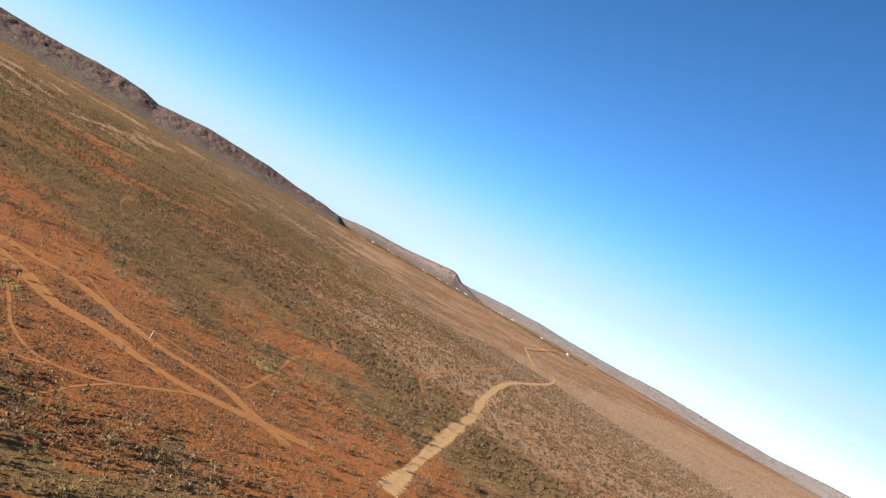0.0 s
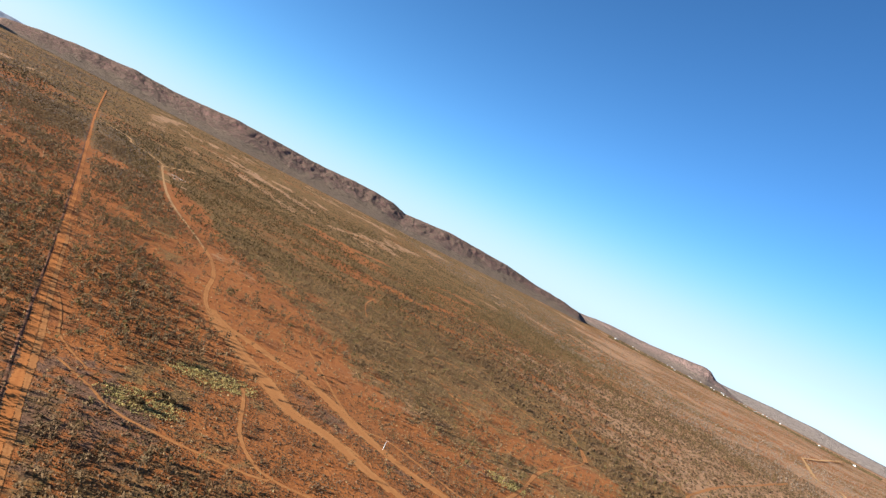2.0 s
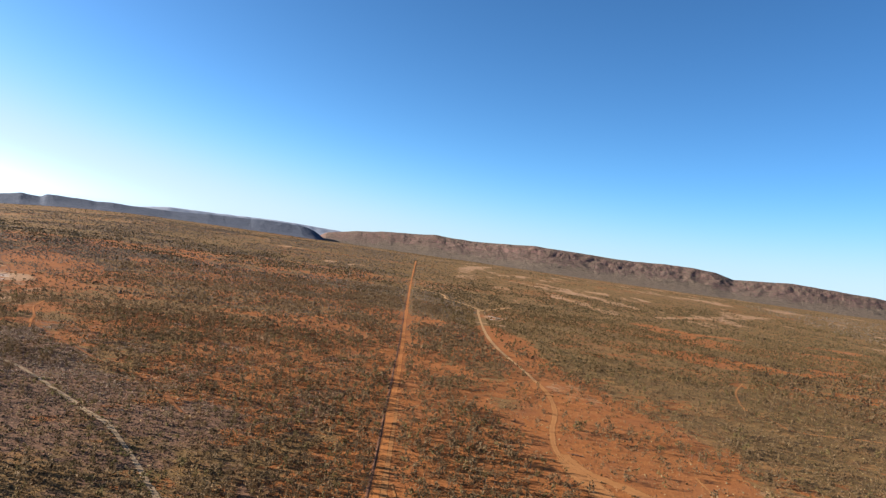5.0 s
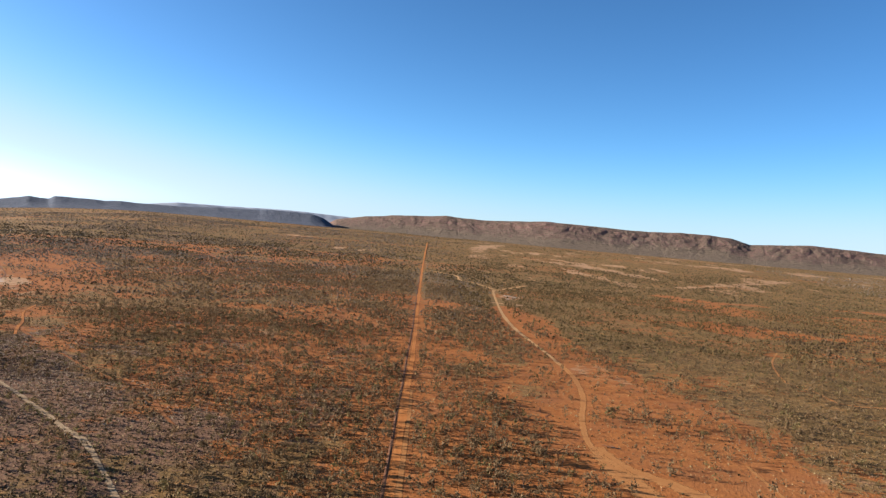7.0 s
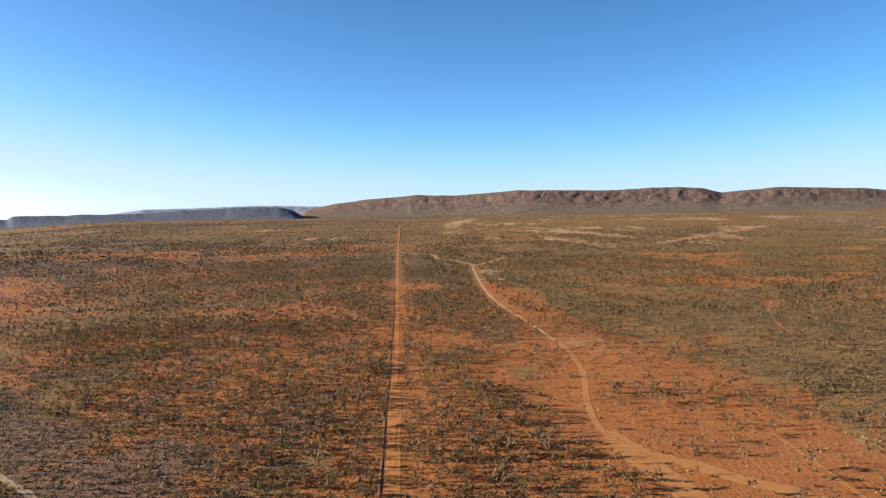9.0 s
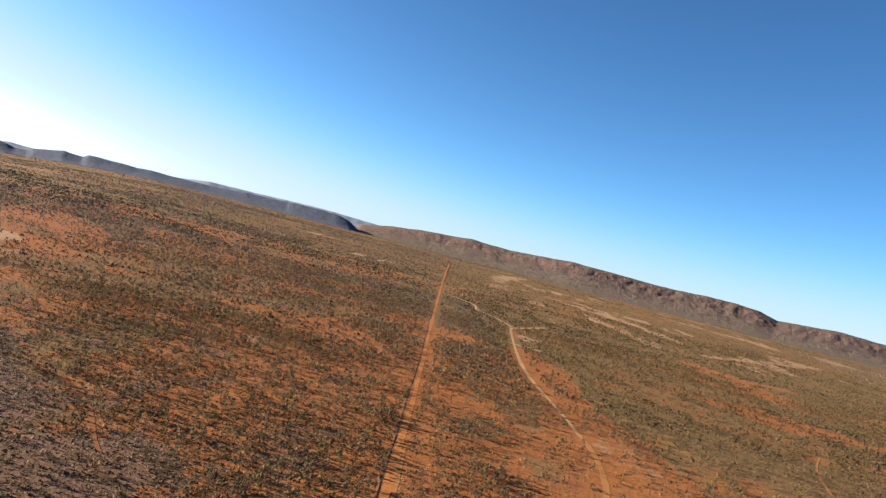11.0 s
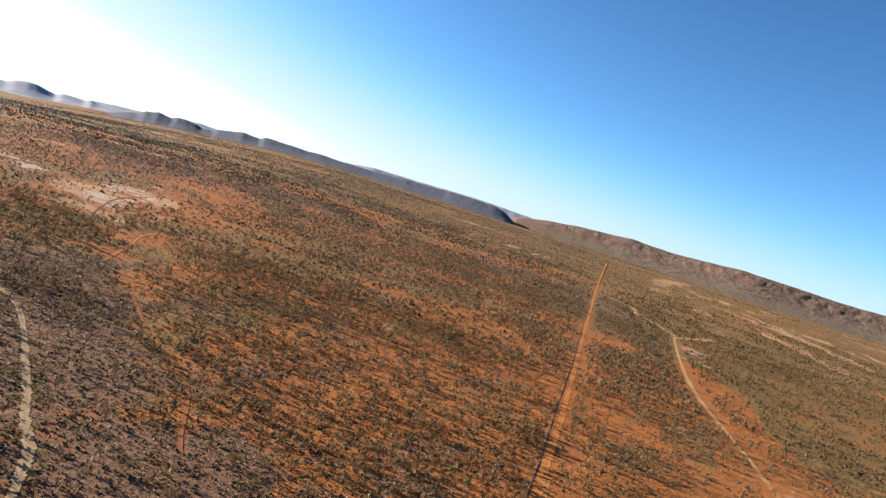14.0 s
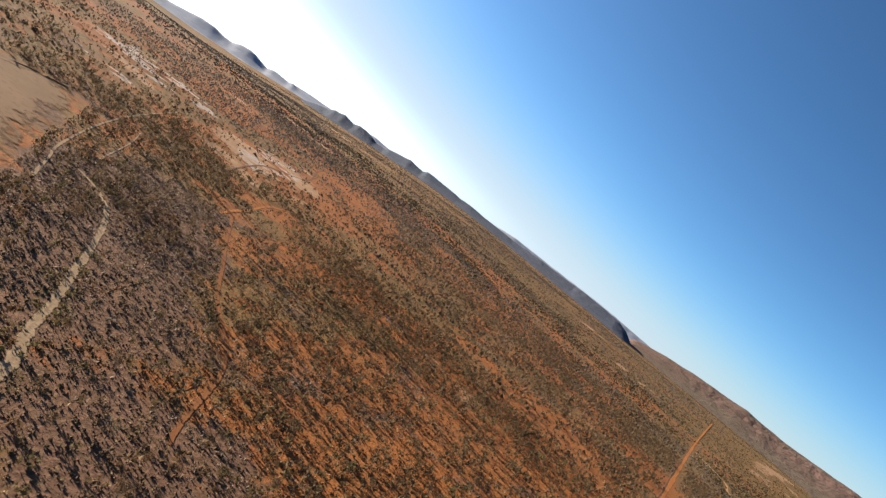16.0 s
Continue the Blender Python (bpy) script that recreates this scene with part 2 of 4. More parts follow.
def rock_material(name, rock, dark, scrub, scale=0.02, patchy=1.0):
    m, nt, b = material(name, 0.95)
    geo = nt.nodes.new("ShaderNodeNewGeometry")
    pos = geo.outputs["Position"]
    stretch = nt.nodes.new("ShaderNodeVectorMath")
    stretch.operation = "MULTIPLY"
    stretch.inputs[1].default_value = (1.0, 1.0, 3.5)
    nt.links.new(pos, stretch.inputs[0])
    band = noise_node(nt, stretch.outputs[0], scale * 2.0, 6, 0.72)
    fine, mid = noise_node(nt, pos, scale * 5, 5, 0.65), noise_node(nt, pos, scale * 0.6, 4)
    upright = nt.nodes.new("ShaderNodeVectorMath")
    upright.operation = "MULTIPLY"
    upright.inputs[1].default_value = (1.0, 1.0, 0.3)
    nt.links.new(pos, upright.inputs[0])
    streak = noise_node(nt, upright.outputs[0], scale * 1.6, 5, 0.7)
    col = blend(nt, ramp(nt, streak, 0.36, 0.62), rock, dark)
    col = blend(nt, calc(nt, "MULTIPLY", ramp(nt, band, 0.5, 0.66), 0.6 * patchy), col, tuple(0.6 * v for v in dark))
    sepn = nt.nodes.new("ShaderNodeSeparateXYZ")
    nt.links.new(geo.outputs["Normal"], sepn.inputs[0])
    talus = nt.nodes.new("ShaderNodeAttribute")
    talus.attribute_name = "talus"
    flat = ramp(nt, sepn.outputs[2], 0.80, 0.98)
    cover = calc(nt, "MULTIPLY", ramp(nt, fine, 0.36, 0.6), calc(nt, "ADD", flat, 0.3))
    col = blend(nt, cover, col, scrub)
    col = blend(nt, calc(nt, "MULTIPLY", ramp(nt, mid, 0.4, 0.7), 0.35), col, rock)
    grown = calc(nt, "ADD", talus.outputs["Fac"], calc(nt, "MULTIPLY", calc(nt, "SUBTRACT", fine, 0.5), 1.2))
    col = blend(nt, ramp(nt, grown, 0.35, 0.75), col, tuple(1.12 * v for v in scrub))
    dots = noise_node(nt, pos, scale * 3.0, 3, 0.7)
    col = blend(nt, calc(nt, "MULTIPLY", ramp(nt, dots, 0.50, 0.62), 0.65 * patchy), col, tuple(0.5 * v for v in scrub))
    nt.links.new(col, b.inputs["Base Color"])
    relief(nt, b, fine, 0.8 * patchy, 8.0)
    return m


def plain_material(name, colour, rough=0.8):
    m, nt, b = material(name, rough)
    pos = nt.nodes.new("ShaderNodeNewGeometry").outputs["Position"]
    n = noise_node(nt, pos, 2.0, 4)
    col = blend(nt, ramp(nt, n, 0.3, 0.7), colour, tuple(0.8 * v for v in colour))
    nt.links.new(col, b.inputs["Base Color"])
    return m


SOIL = soil_material()
SAND = earth_material("track_sand", (0.3, 0.1265, 0.03817), (0.3289, 0.1489, 0.0482), (0.2574, 0.09721, 0.02811))
DIM_SAND = earth_material("worn_soil", (0.1978, 0.07527, 0.02526), (0.2228, 0.08944, 0.03061), (0.1608, 0.0588, 0.01959))
RED_SAND = earth_material("wash_sand", (0.3375, 0.1223, 0.03023), (0.37, 0.1444, 0.03923), (0.2738, 0.09002, 0.02224))
PALE_SAND = earth_material("pale_track_sand", (0.357, 0.1972, 0.0833), (0.391, 0.221, 0.0952), (0.3256, 0.1845, 0.0667))
GRAVEL = earth_material("road_gravel", (0.3995, 0.2295, 0.09265), (0.436, 0.2661, 0.1148), (0.34, 0.181, 0.0629))
CLAY = earth_material("creek_clay", (0.2516, 0.1666, 0.09265), (0.3102, 0.2108, 0.1224), (0.1623, 0.09945, 0.05321))
FIELD = earth_material("field_soil", (0.159, 0.08755, 0.03842), (0.1887, 0.1054, 0.04734), (0.1258, 0.068, 0.02958), 0.12)
BERM = earth_material("windrow_soil", (0.1479, 0.06655, 0.03553), (0.1921, 0.0884, 0.04437), (0.1037, 0.05176, 0.02958))
LEAF = leaf_material("mulga_leaves", (0.08957, 0.05737, 0.02783), (0.1468, 0.09326, 0.04592), (0.1395, 0.07745, 0.0348))
# far scrub: leaf colour lightened and greyed to stand for haze
LEAF_HAZED = leaf_material("hazed_scrub_leaves", (0.1119, 0.08158, 0.0567), (0.1707, 0.1265, 0.08987), (0.163, 0.1102, 0.07269))
LEAF_TUSSOCK = leaf_material("tussock_leaves", (0.06327, 0.03855, 0.01932), (0.09583, 0.05893, 0.0301), (0.08589, 0.04704, 0.02363))
LEAF_LITTER = leaf_material("low_tussock_leaves", (0.1, 0.0612, 0.03444), (0.155, 0.0954, 0.05412), (0.14, 0.0792, 0.04264))
LEAF_DARK = leaf_material("scrub_leaves", (0.06136, 0.04333, 0.01925), (0.1003, 0.06929, 0.03109), (0.09054, 0.0557, 0.02542))
LEAF_GREEN = leaf_material("bush_leaves", (0.08367, 0.05982, 0.02237), (0.1319, 0.0952, 0.03728), (0.1319, 0.08022, 0.03231))
LEAF_OLIVE = leaf_material("olive_leaves", (0.06325, 0.04293, 0.01743), (0.114, 0.07586, 0.03236), (0.1077, 0.06448, 0.02687))
LEAF_GULLY = leaf_material("gully_leaves", (0.1147, 0.09249, 0.03142), (0.1723, 0.1344, 0.05029), (0.1435, 0.09644, 0.03771))
LEAF_PALE = leaf_material("pale_bush_leaves", (0.2252, 0.1547, 0.104), (0.2938, 0.2106, 0.1467), (0.1958, 0.13, 0.08354))
LEAF_GREY = leaf_material("saltbush_leaves", (0.1555, 0.1096, 0.0555), (0.2142, 0.1513, 0.07769), (0.1921, 0.1224, 0.05772))
LEAF_LIME = leaf_material("hollow_leaves", (0.2561, 0.1997, 0.06723), (0.3338, 0.2661, 0.09821), (0.2794, 0.1997, 0.07259))
GRASS = leaf_material("dry_grass", (0.2516, 0.1734, 0.07769), (0.34, 0.2473, 0.1224), (0.2142, 0.1334, 0.05916))
BARK = plain_material("bark", (0.10, 0.075, 0.055))
DEAD = plain_material("dead_wood", (0.07, 0.055, 0.048))
ROCK = rock_material("range_rock", (0.159, 0.08585, 0.0697), (0.1148, 0.06715, 0.05865), (0.1182, 0.085, 0.0578))
# shade and bluish haze on the western hills are painted into this colour
ROCK_SHADE_HAZE = rock_material("shade_haze_rock", (0.07769, 0.08279, 0.1054), (0.0629, 0.06655, 0.085), (0.07395, 0.07616, 0.09265), patchy=0.5)
# haze of distance is put into this pale blue, low-contrast base colour
ROCK_HAZED = rock_material("hazed_rock", (0.27, 0.277, 0.31), (0.25, 0.257, 0.29), (0.262, 0.262, 0.29), patchy=0.12)
# east hills and mesa: their rock colours include the haze tone
ROCK_EAST_HAZED = rock_material("hazed_east_rock", (0.1845, 0.1479, 0.1292), (0.1623, 0.1334, 0.1224), (0.159, 0.1292, 0.1071))
ROCK_MESA_HAZED = rock_material("hazed_mesa_rock", (0.1913, 0.1224, 0.1037), (0.1547, 0.1037, 0.0935), (0.1386, 0.1037, 0.0799))
WHITE = plain_material("white_wall", (0.42, 0.40, 0.37))
STEEL = plain_material("galvanised_steel", (0.55, 0.55, 0.54), 0.5)
IRON = plain_material("pale_iron_roof", (0.33, 0.33, 0.33), 0.6)

# ---- tracks in plan: name, line, width, material, label ----
TRACKS = []


def track(name, pts, width, mat, label):
    TRACKS.append((name, pts, width, mat, label))


track("straight_road", [(-3.0, 60.0), (-3, 354), (-3, 465), (-6, 787), (-9, 1313), (-8, 1900)], 2.5, RED_SAND,
      "straight graded dirt road of orange sand across the scrub")
track("road_shoulder", [(-0.6, 60.0), (-0.9, 120.0), (-0.5, 180.0), (-1.0, 240.0), (-0.7, 300.0), (-1, 350)], 1.32, SAND,
      "paler worn shoulder along a graded dirt road")
track("winding_track", [(104.4, 161.6), (91.7, 177.3), (78.5, 194.5), (71.1, 224.6), (64.4, 279.1), (68, 319), (78, 367), (82, 415), (80, 455)], 3.0, SAND,
      "winding sandy vehicle track through red sand")
track("winding_track_north", [(81, 440), (78, 491), (71, 579), (70, 685), (78, 864), (83, 926)], 2.5, PALE_SAND,
      "pale sandy vehicle track winding through scrub")
track("track_west_arm", [(84, 934), (67, 997), (46, 1050), (41, 1126), (-3, 1185)], 3.4, PALE_SAND,
      "pale vehicle track forking off through grey scrub")
track("track_east_arm", [(84, 924), (97, 950), (113, 984), (136, 1039)], 3.4, PALE_SAND,
      "pale vehicle track forking off through grey scrub")
track("wash_lane_upper", [(66, 286), (71, 264), (81, 254), (90, 241), (100.6, 229.4), (109.0, 206.4), (114.8, 183.9), (125.3, 161.9), (138.1, 145.5), (140.8, 124.1), (144.9, 101.1)], 5.6, SAND,
      "broad bare lane of red sand")
track("wash_lane_lower", [(64.1, 277.9), (73.5, 232.3), (78.6, 209.8), (83.1, 182.8), (94.9, 170.8), (105.6, 147.4), (117.1, 132.2), (130.0, 123.2), (149.8, 111.0), (161.2, 104.0)], 6.4, SAND,
      "broad bare lane of red sand")
track("wash_lane_east", [(116.8, 278.9), (115.5, 256.5), (113.2, 195.9), (127.6, 185.6), (143.7, 156.0), (153.4, 145.2), (169.7, 122.8), (177.5, 113.0)], 1.44, SAND,
      "narrow wheel track beside a sandy wash")
track("loop_track", [(66.2, 190.9), (64.4, 178.3), (58.3, 150.1), (58.9, 132.6), (63.3, 124.7), (74.5, 120.3), (90.1, 121.6), (116.7, 127.4), (125.4, 125.6)], 1.56, SAND,
      "curved wheel track leaving a green hollow")
track("loop_track_west", [(4.9, 163.1), (14.1, 149.8), (23.6, 136.0), (56.5, 123.3), (63.3, 124.7)], 1.32, SAND,
      "narrow wheel track through low scrub")
track("lower_track", [(42.3, 93.9), (55.9, 102.3), (67.4, 111.1), (82.8, 119.7)], 1.2, SAND,
      "narrow wheel track through low scrub")
track("east_loop_track", [(150.5, 146.4), (167.8, 161.4), (199.7, 190.3), (227.7, 218.3), (263.7, 242.7), (295.0, 264.6), (306.3, 279.9), (316.3, 295.0), (340, 341), (350, 377)], 1.56, SAND,
      "curved pale wheel track on red soil")
track("far_east_track", [(300, 321), (294, 352), (283, 378), (267, 398), (219, 395), (216, 424), (211, 444), (225, 488), (242, 528), (267, 574)], 1.56, SAND,
      "faint winding wheel track in olive scrub")
track("east_spur_track", [(301.6, 269.0), (315.2, 291.0), (332, 328), (371, 366), (379, 385), (363, 385), (345, 378), (328, 392)], 1.44, SAND,
      "faint looping wheel track in olive scrub")
track("pale_arm", [(220, 310), (222.0, 286.9), (220.4, 258.7), (218.8, 230.0)], 2.16, SAND,
      "bare strip of pale sand")
track("gravel_road", [(180.0, 80.0), (250.0, 124.0), (326.0, 171.2), (366.8, 195.8), (409.3, 221.5), (521.6, 297.6), (708, 410), (876, 489), (1073, 579), (1253, 679), (1319, 739), (1299, 768), (1605, 1014)], 6.2, GRAVEL,
      "wide pale gravel road bending across the plain")
track("gravel_road_far", [(1605, 1014), (1858, 1135), (2457, 1446)], 4.64, GRAVEL,
      "wide pale gravel road bending across the plain")
track("gravel_side_track", [(340.6, 209.1), (397.3, 271.7), (443, 304), (567, 375), (918, 561)], 2.4, SAND,
      "pale side track beside a gravel road")
track("creek_gully", [(-20, 121), (-28, 128), (-36, 136), (-43, 148), (-50, 165), (-57, 188), (-65, 202), (-76, 220), (-88, 238), (-98, 252), (-109, 262), (-117, 271), (-130, 284), (-146, 300), (-167, 319), (-183, 327), (-196, 327)], 1.35, CLAY,
      "dry pale clay gully winding through ash-coloured scrub")
track("red_track", [(-78, 274), (-83, 281), (-90, 293), (-95, 302), (-101, 311), (-111, 322), (-122, 330), (-136, 341), (-158, 364), (-174, 380), (-204, 412), (-222, 424)], 1.35, DIM_SAND,
      "narrow red sand track among shrubs")
track("creek_bed", [(-179, 301), (-197, 317), (-208, 326), (-238, 357), (-262, 384), (-289, 418), (-347, 496)], 0.9, CLAY,
      "dry pale clay creek bed")
track("creek_side_arm", [(-206, 340), (-218, 353), (-247, 386), (-267, 406)], 0.72, CLAY,
      "dry pale clay creek bed")
track("roadside_rut", [(1.0, 227.6), (3.0, 213.3), (3.9, 195.0), (4.1, 183.7), (8.4, 171.4), (13.5, 161.4)], 0.84, SAND,
      "narrow eroded rut beside a dirt road")
track("clay_pan_track", [(-266, 462), (-271, 471), (-305, 526), (-327, 570), (-354, 654), (-413, 744), (-438, 794), (-471, 882), (-501, 974)], 1.1, BERM,
      "dark wheel track curving over a pale clay pan")
track("clay_pan_edge_track", [(-205, 405), (-214, 424), (-221, 441), (-239, 475), (-250, 510)], 1.32, RED_SAND,
      "reddish wheel track along a clay pan")
track("tyre_loop", [(58.8, 268.3), (51.4, 263.2), (49.3, 269.3), (51.2, 277.9), (54.8, 281.4)], 0.6, SAND,
      "curved tyre marks pressed into red sand")
track("tyre_loop_north", [(56, 318), (54, 324), (57, 330), (53, 330), (54, 339)], 0.48, BERM,
      "curved tyre marks pressed into red sand")

track_lines = []
for t_name, t_pts, t_width, t_mat, t_label in TRACKS:
    track_lines.append((spline(t_pts, 6.0), t_width))


def track_distance(x, y):
    """How far points lie from the edge of the nearest track."""
    best = np.full(x.shape, 1e9)
    for line, width in track_lines:
        lo, hi = line.min(0) - 60, line.max(0) + 60
        near = np.nonzero((x > lo[0]) & (x < hi[0]) & (y > lo[1]) & (y < hi[1]))[0]
        if not len(near):
            continue
        a, d = line[:-1], line[1:] - line[:-1]
        ll = (d * d).sum(1) + 1e-9
        for part in np.array_split(near, max(1, len(near) // 4000)):
            px, py = x[part][:, None], y[part][:, None]
            t = np.clip(((px - a[:, 0]) * d[:, 0] + (py - a[:, 1]) * d[:, 1]) / ll, 0, 1)
            q = np.hypot(px - a[:, 0] - t * d[:, 0], py - a[:, 1] - t * d[:, 1]).min(1) - width / 2
            best[part] = np.minimum(best[part], q)
    return best


# ---- soil map ----
def blob(x, y, cx, cy, rx, ry, turn=0.0):
    c, s = math.cos(radians(turn)), math.sin(radians(turn))
    u, v = ((x - cx) * c + (y - cy) * s) / rx, (-(x - cx) * s + (y - cy) * c) / ry
    return 1 - step(0.55, 1.25, np.hypot(u, v) + (fbm(x / (rx * 0.6), y / (ry * 0.6), 5, 3) - 0.5) * 0.7)


def band(x, y, x0, y0, x1, y1, half):
    """A long bare streak between two points, ragged along its sides."""
    dx, dy = x1 - x0, y1 - y0
    u = np.clip(((x - x0) * dx + (y - y0) * dy) / (dx * dx + dy * dy), 0, 1)
    d = np.hypot(x - x0 - u * dx, y - y0 - u * dy) / half
    return 1 - step(0.5, 1.1, d + (fbm(x / (half * 1.5), y / (half * 1.5), 13, 4) - 0.5) * 1.3)


def bare(x, y):
    """Open patches with hardly a shrub: of red sand, and of pale clay far off."""
    sand, clay = np.zeros_like(x), np.zeros_like(x)
    for cx, cy, rx, ry in ((-214, 421, 16, 9), (-236, 470, 12, 22), (352, 1010, 36, 62), (380, 925, 34, 40), (300, 668, 36, 10), (340, 690, 30, 8), (420, 738, 34, 12), (-18, 728, 40, 26), (17, 709, 20, 24),
                           (95, 860, 16, 40), (560, 940, 60, 20), (640, 1060, 70, 22)):
        sand = np.maximum(sand, blob(x, y, cx, cy, rx, ry))
    for cx, cy, rx, ry in ((256, 1826, 110, 60), (426, 1627, 120, 40), (466, 2280, 170, 70), (518, 1588, 110, 30), (690, 1880, 110, 50), (784, 1793, 90, 40), (533, 1371, 80, 30), (-160, 1500, 60, 30), (560, 1380, 110, 34),
                           (900, 1500, 170, 50), (-330, 1750, 70, 40), (-1058, 1500, 120, 60), (-1100, 1800, 140, 70), (-655, 1016, 60, 40)):
        clay = np.maximum(clay, blob(x, y, cx, cy, rx, ry))
    pan = np.maximum(blob(x, y, -350, 605, 150, 48, 122), 0.8 * blob(x, y, -545, 750, 60, 30, 120))
    clay = np.maximum(clay * 0, pan * (0.35 + 0.65 * step(0.40, 0.56, fbm(x / 20.0, y / 30.0, 56, 4)))) + clay * step(0.44, 0.58, fbm(x / 26.0, y / 60.0, 57, 4))
    sand = np.maximum(sand, 0.9 * blob(x, y, -362, 745, 185, 52, 117))
    sand = sand * (0.25 + 0.75 * step(0.40, 0.58, fbm(x / 16.0, y / 24.0, 58, 4)))
    for x0, y0, x1, y1, half in ((338, 1054, 385, 1010, 22), (385, 1010, 454, 1019, 15), (262, 690, 325, 699, 10), (303, 723, 378, 689, 10), (378, 689, 440, 745, 9), (-12, 660, 24, 702, 15)):
        sand = np.maximum(sand, band(x, y, x0, y0, x1, y1, half))
    for x0, y0, x1, y1, half in ((213, 1638, 346, 1495, 20), (290, 1669, 425, 1375, 22), (420, 1248, 526, 1351, 14), (526, 1351, 795, 1611, 20), (117, 1863, 209, 2194, 26), (72, 768, 100, 762, 8)):
        clay = np.maximum(clay, 0.85 * band(x, y, x0, y0, x1, y1, half))
    return sand, np.maximum(clay, 0.7 * step(0.60, 0.68, fbm(x / 55.0, y / 120.0, 55, 4)) * step(1000, 1250, y) * step(-40, 60, x))


def soil_map(x, y):
    """Ash, grey scrub litter and pale clay, each 0 to 1; red sand is the rest."""
    wob = (fbm(x / 45.0, y / 90.0, 21, 4) - 0.5)
    far = np.hypot(x, y)
    edge = np.interp(y, [-200, 100, 180, 235, 280, 340, 440, 580, 680, 730, 5000], [270, 255, 215, 165, 126, 113, 108, 74, 56, 20, 0])
    east = step(-30, 40, x - edge + wob * 60 + (fbm(x / 24.0, y / 40.0, 23, 4) - 0.5) * 90)
    north = step(760, 860, y + wob * 160) * step(-70, 10, x + 60 + wob * 60)
    streak = np.where(far > 900, fbm(x / 260.0, y / 110.0, 37, 5), fbm(x / 90.0, y / 60.0, 31, 5))
    open_east = step(300, 480, x + wob * 160) * (1 - step(620, 900, y + wob * 200))
    grey = np.maximum(east, north) * (0.82 - 0.25 * step(0.54, 0.68, streak) - 0.3 * open_east)
    west = step(-25, -110, x + wob * 80)
    grey = np.maximum(grey, west * (0.28 + 0.36 * step(0.42, 0.62, fbm(x / 45.0, y / 70.0, 41, 5))))
    grey = np.maximum(grey, 0.1 + 0.45 * step(0.5, 0.64, fbm(x / 28.0, y / 45.0, 43, 4)))
    grey = np.where(far > 1400, np.maximum(grey, 0.84 - 0.25 * step(0.52, 0.66, streak)), grey)
    grey = grey + 0.3 * blob(x, y, 18, 130, 45, 50) + 0.3 * blob(x, y, 45, 80, 60, 30) + 0.4 * blob(x, y, -70, 215, 50, 40)
    for cx, cy, rx, ry, k in ((300, 705, 60, 40, -0.6), (330, 870, 80, 25, -0.4), (-60, 575, 60, 60, -0.35), (-40, 345, 60, 50, -0.5),
                              (100, 325, 36, 120, -0.7), (250, 255, 60, 60, -0.35), (45, 280, 60, 70, -0.6), (150, 130, 60, 60, -0.4),
                              (90, 440, 26, 150, -0.85), (86, 620, 22, 110, -0.6), (78, 720, 16, 30, -0.5)):
        grey = grey + k * blob(x, y, cx, cy, rx, ry)
    open_sand, open_clay = bare(x, y)
    grey = grey - 0.75 * open_sand
    pale = 0.4 * blob(x, y, -348, 563, 30, 20) + 0.35 * blob(x, y, -235, 470, 26, 30) + 0.6 * blob(x, y, 94, 845, 14, 36) + 0.42 * blob(x, y, 97, 425, 20, 60)
    pale = pale + 0.8 * blob(x, y, -395, 490, 24, 12) + 0.4 * blob(x, y, -120, 470, 36, 30) + 0.4 * blob(x, y, 150, 258, 30, 26)
    pale = pale + 0.25 * step(0.62, 0.76, streak) * step(900, 1400, y)
    pale = pale + 0.22 * step(0.60, 0.74, fbm(x / 22.0, y / 35.0, 53, 3)) * step(-40, -120, x)
    pale = pale + open_east * (0.3 + 0.42 * step(0.48, 0.62, fbm(x / 40.0, y / 40.0, 59, 4)))
    east_tan = step(30, 44, np.degrees(np.arctan2(x, y + 100.0))) * step(350, 800, far)
    grey = grey * (1 - 0.3 * east_tan)
    pale = pale + east_tan * (0.34 + 0.34 * step(0.44, 0.60, fbm(x / 60.0, y / 45.0, 60, 4)))
    pale = pale + 0.3 * step(130, 200, x + wob * 80) * (1 - step(330, 460, y + wob * 80)) * (0.4 + 0.6 * step(0.42, 0.58, fbm(x / 26.0, y / 26.0, 111, 4)))
    pale = pale + 0.9 * open_clay + 0.35 * open_sand * step(650, 900, y)
    ash = 0.75 * blob(x, y, -105, 250, 50, 40, 40) + 0.8 * blob(x, y, -180, 348, 75, 30, 130) + 0.7 * blob(x, y, -150, 290, 40, 40) + 0.5 * blob(x, y, -225, 320, 50, 40) + 0.6 * blob(x, y, 12, 140, 30, 40) + 0.35 * blob(x, y, 50, 80, 75, 32) + 0.7 * blob(x, y, -45, 110, 40, 60)
    ash = ash + step(-20, -120, x + wob * 120) * step(400, 560, y + wob * 150) * (0.12 + 0.22 * step(0.4, 0.58, fbm(x / 70.0, y / 50.0, 61, 5))) * (1 - np.clip(pale, 0, 1))
    ash = np.maximum(ash, step(560, 900, far) * step(-60, -220, x) * (1 - np.clip(pale + open_sand, 0, 1)) * (0.12 + 0.36 * step(0.36, 0.56, fbm(x / 110.0, y / 55.0, 69, 5))) * (0.8 + 0.4 * fbm(x / 120.0, y / 90.0, 63, 4)))
    ash = ash + 0.5 * step(-6, -30, x) * (1 - step(420, 520, y)) * step(0.46, 0.58, fbm(x / 20.0, y / 30.0, 67, 4))
    ash = ash + 0.55 * blob(x, y, 107, 185, 12, 46, 25) + 0.5 * blob(x, y, 176, 190, 16, 12)
    return np.clip(ash, 0, 1), np.clip(grey, 0, 1), np.clip(pale, 0, 1)


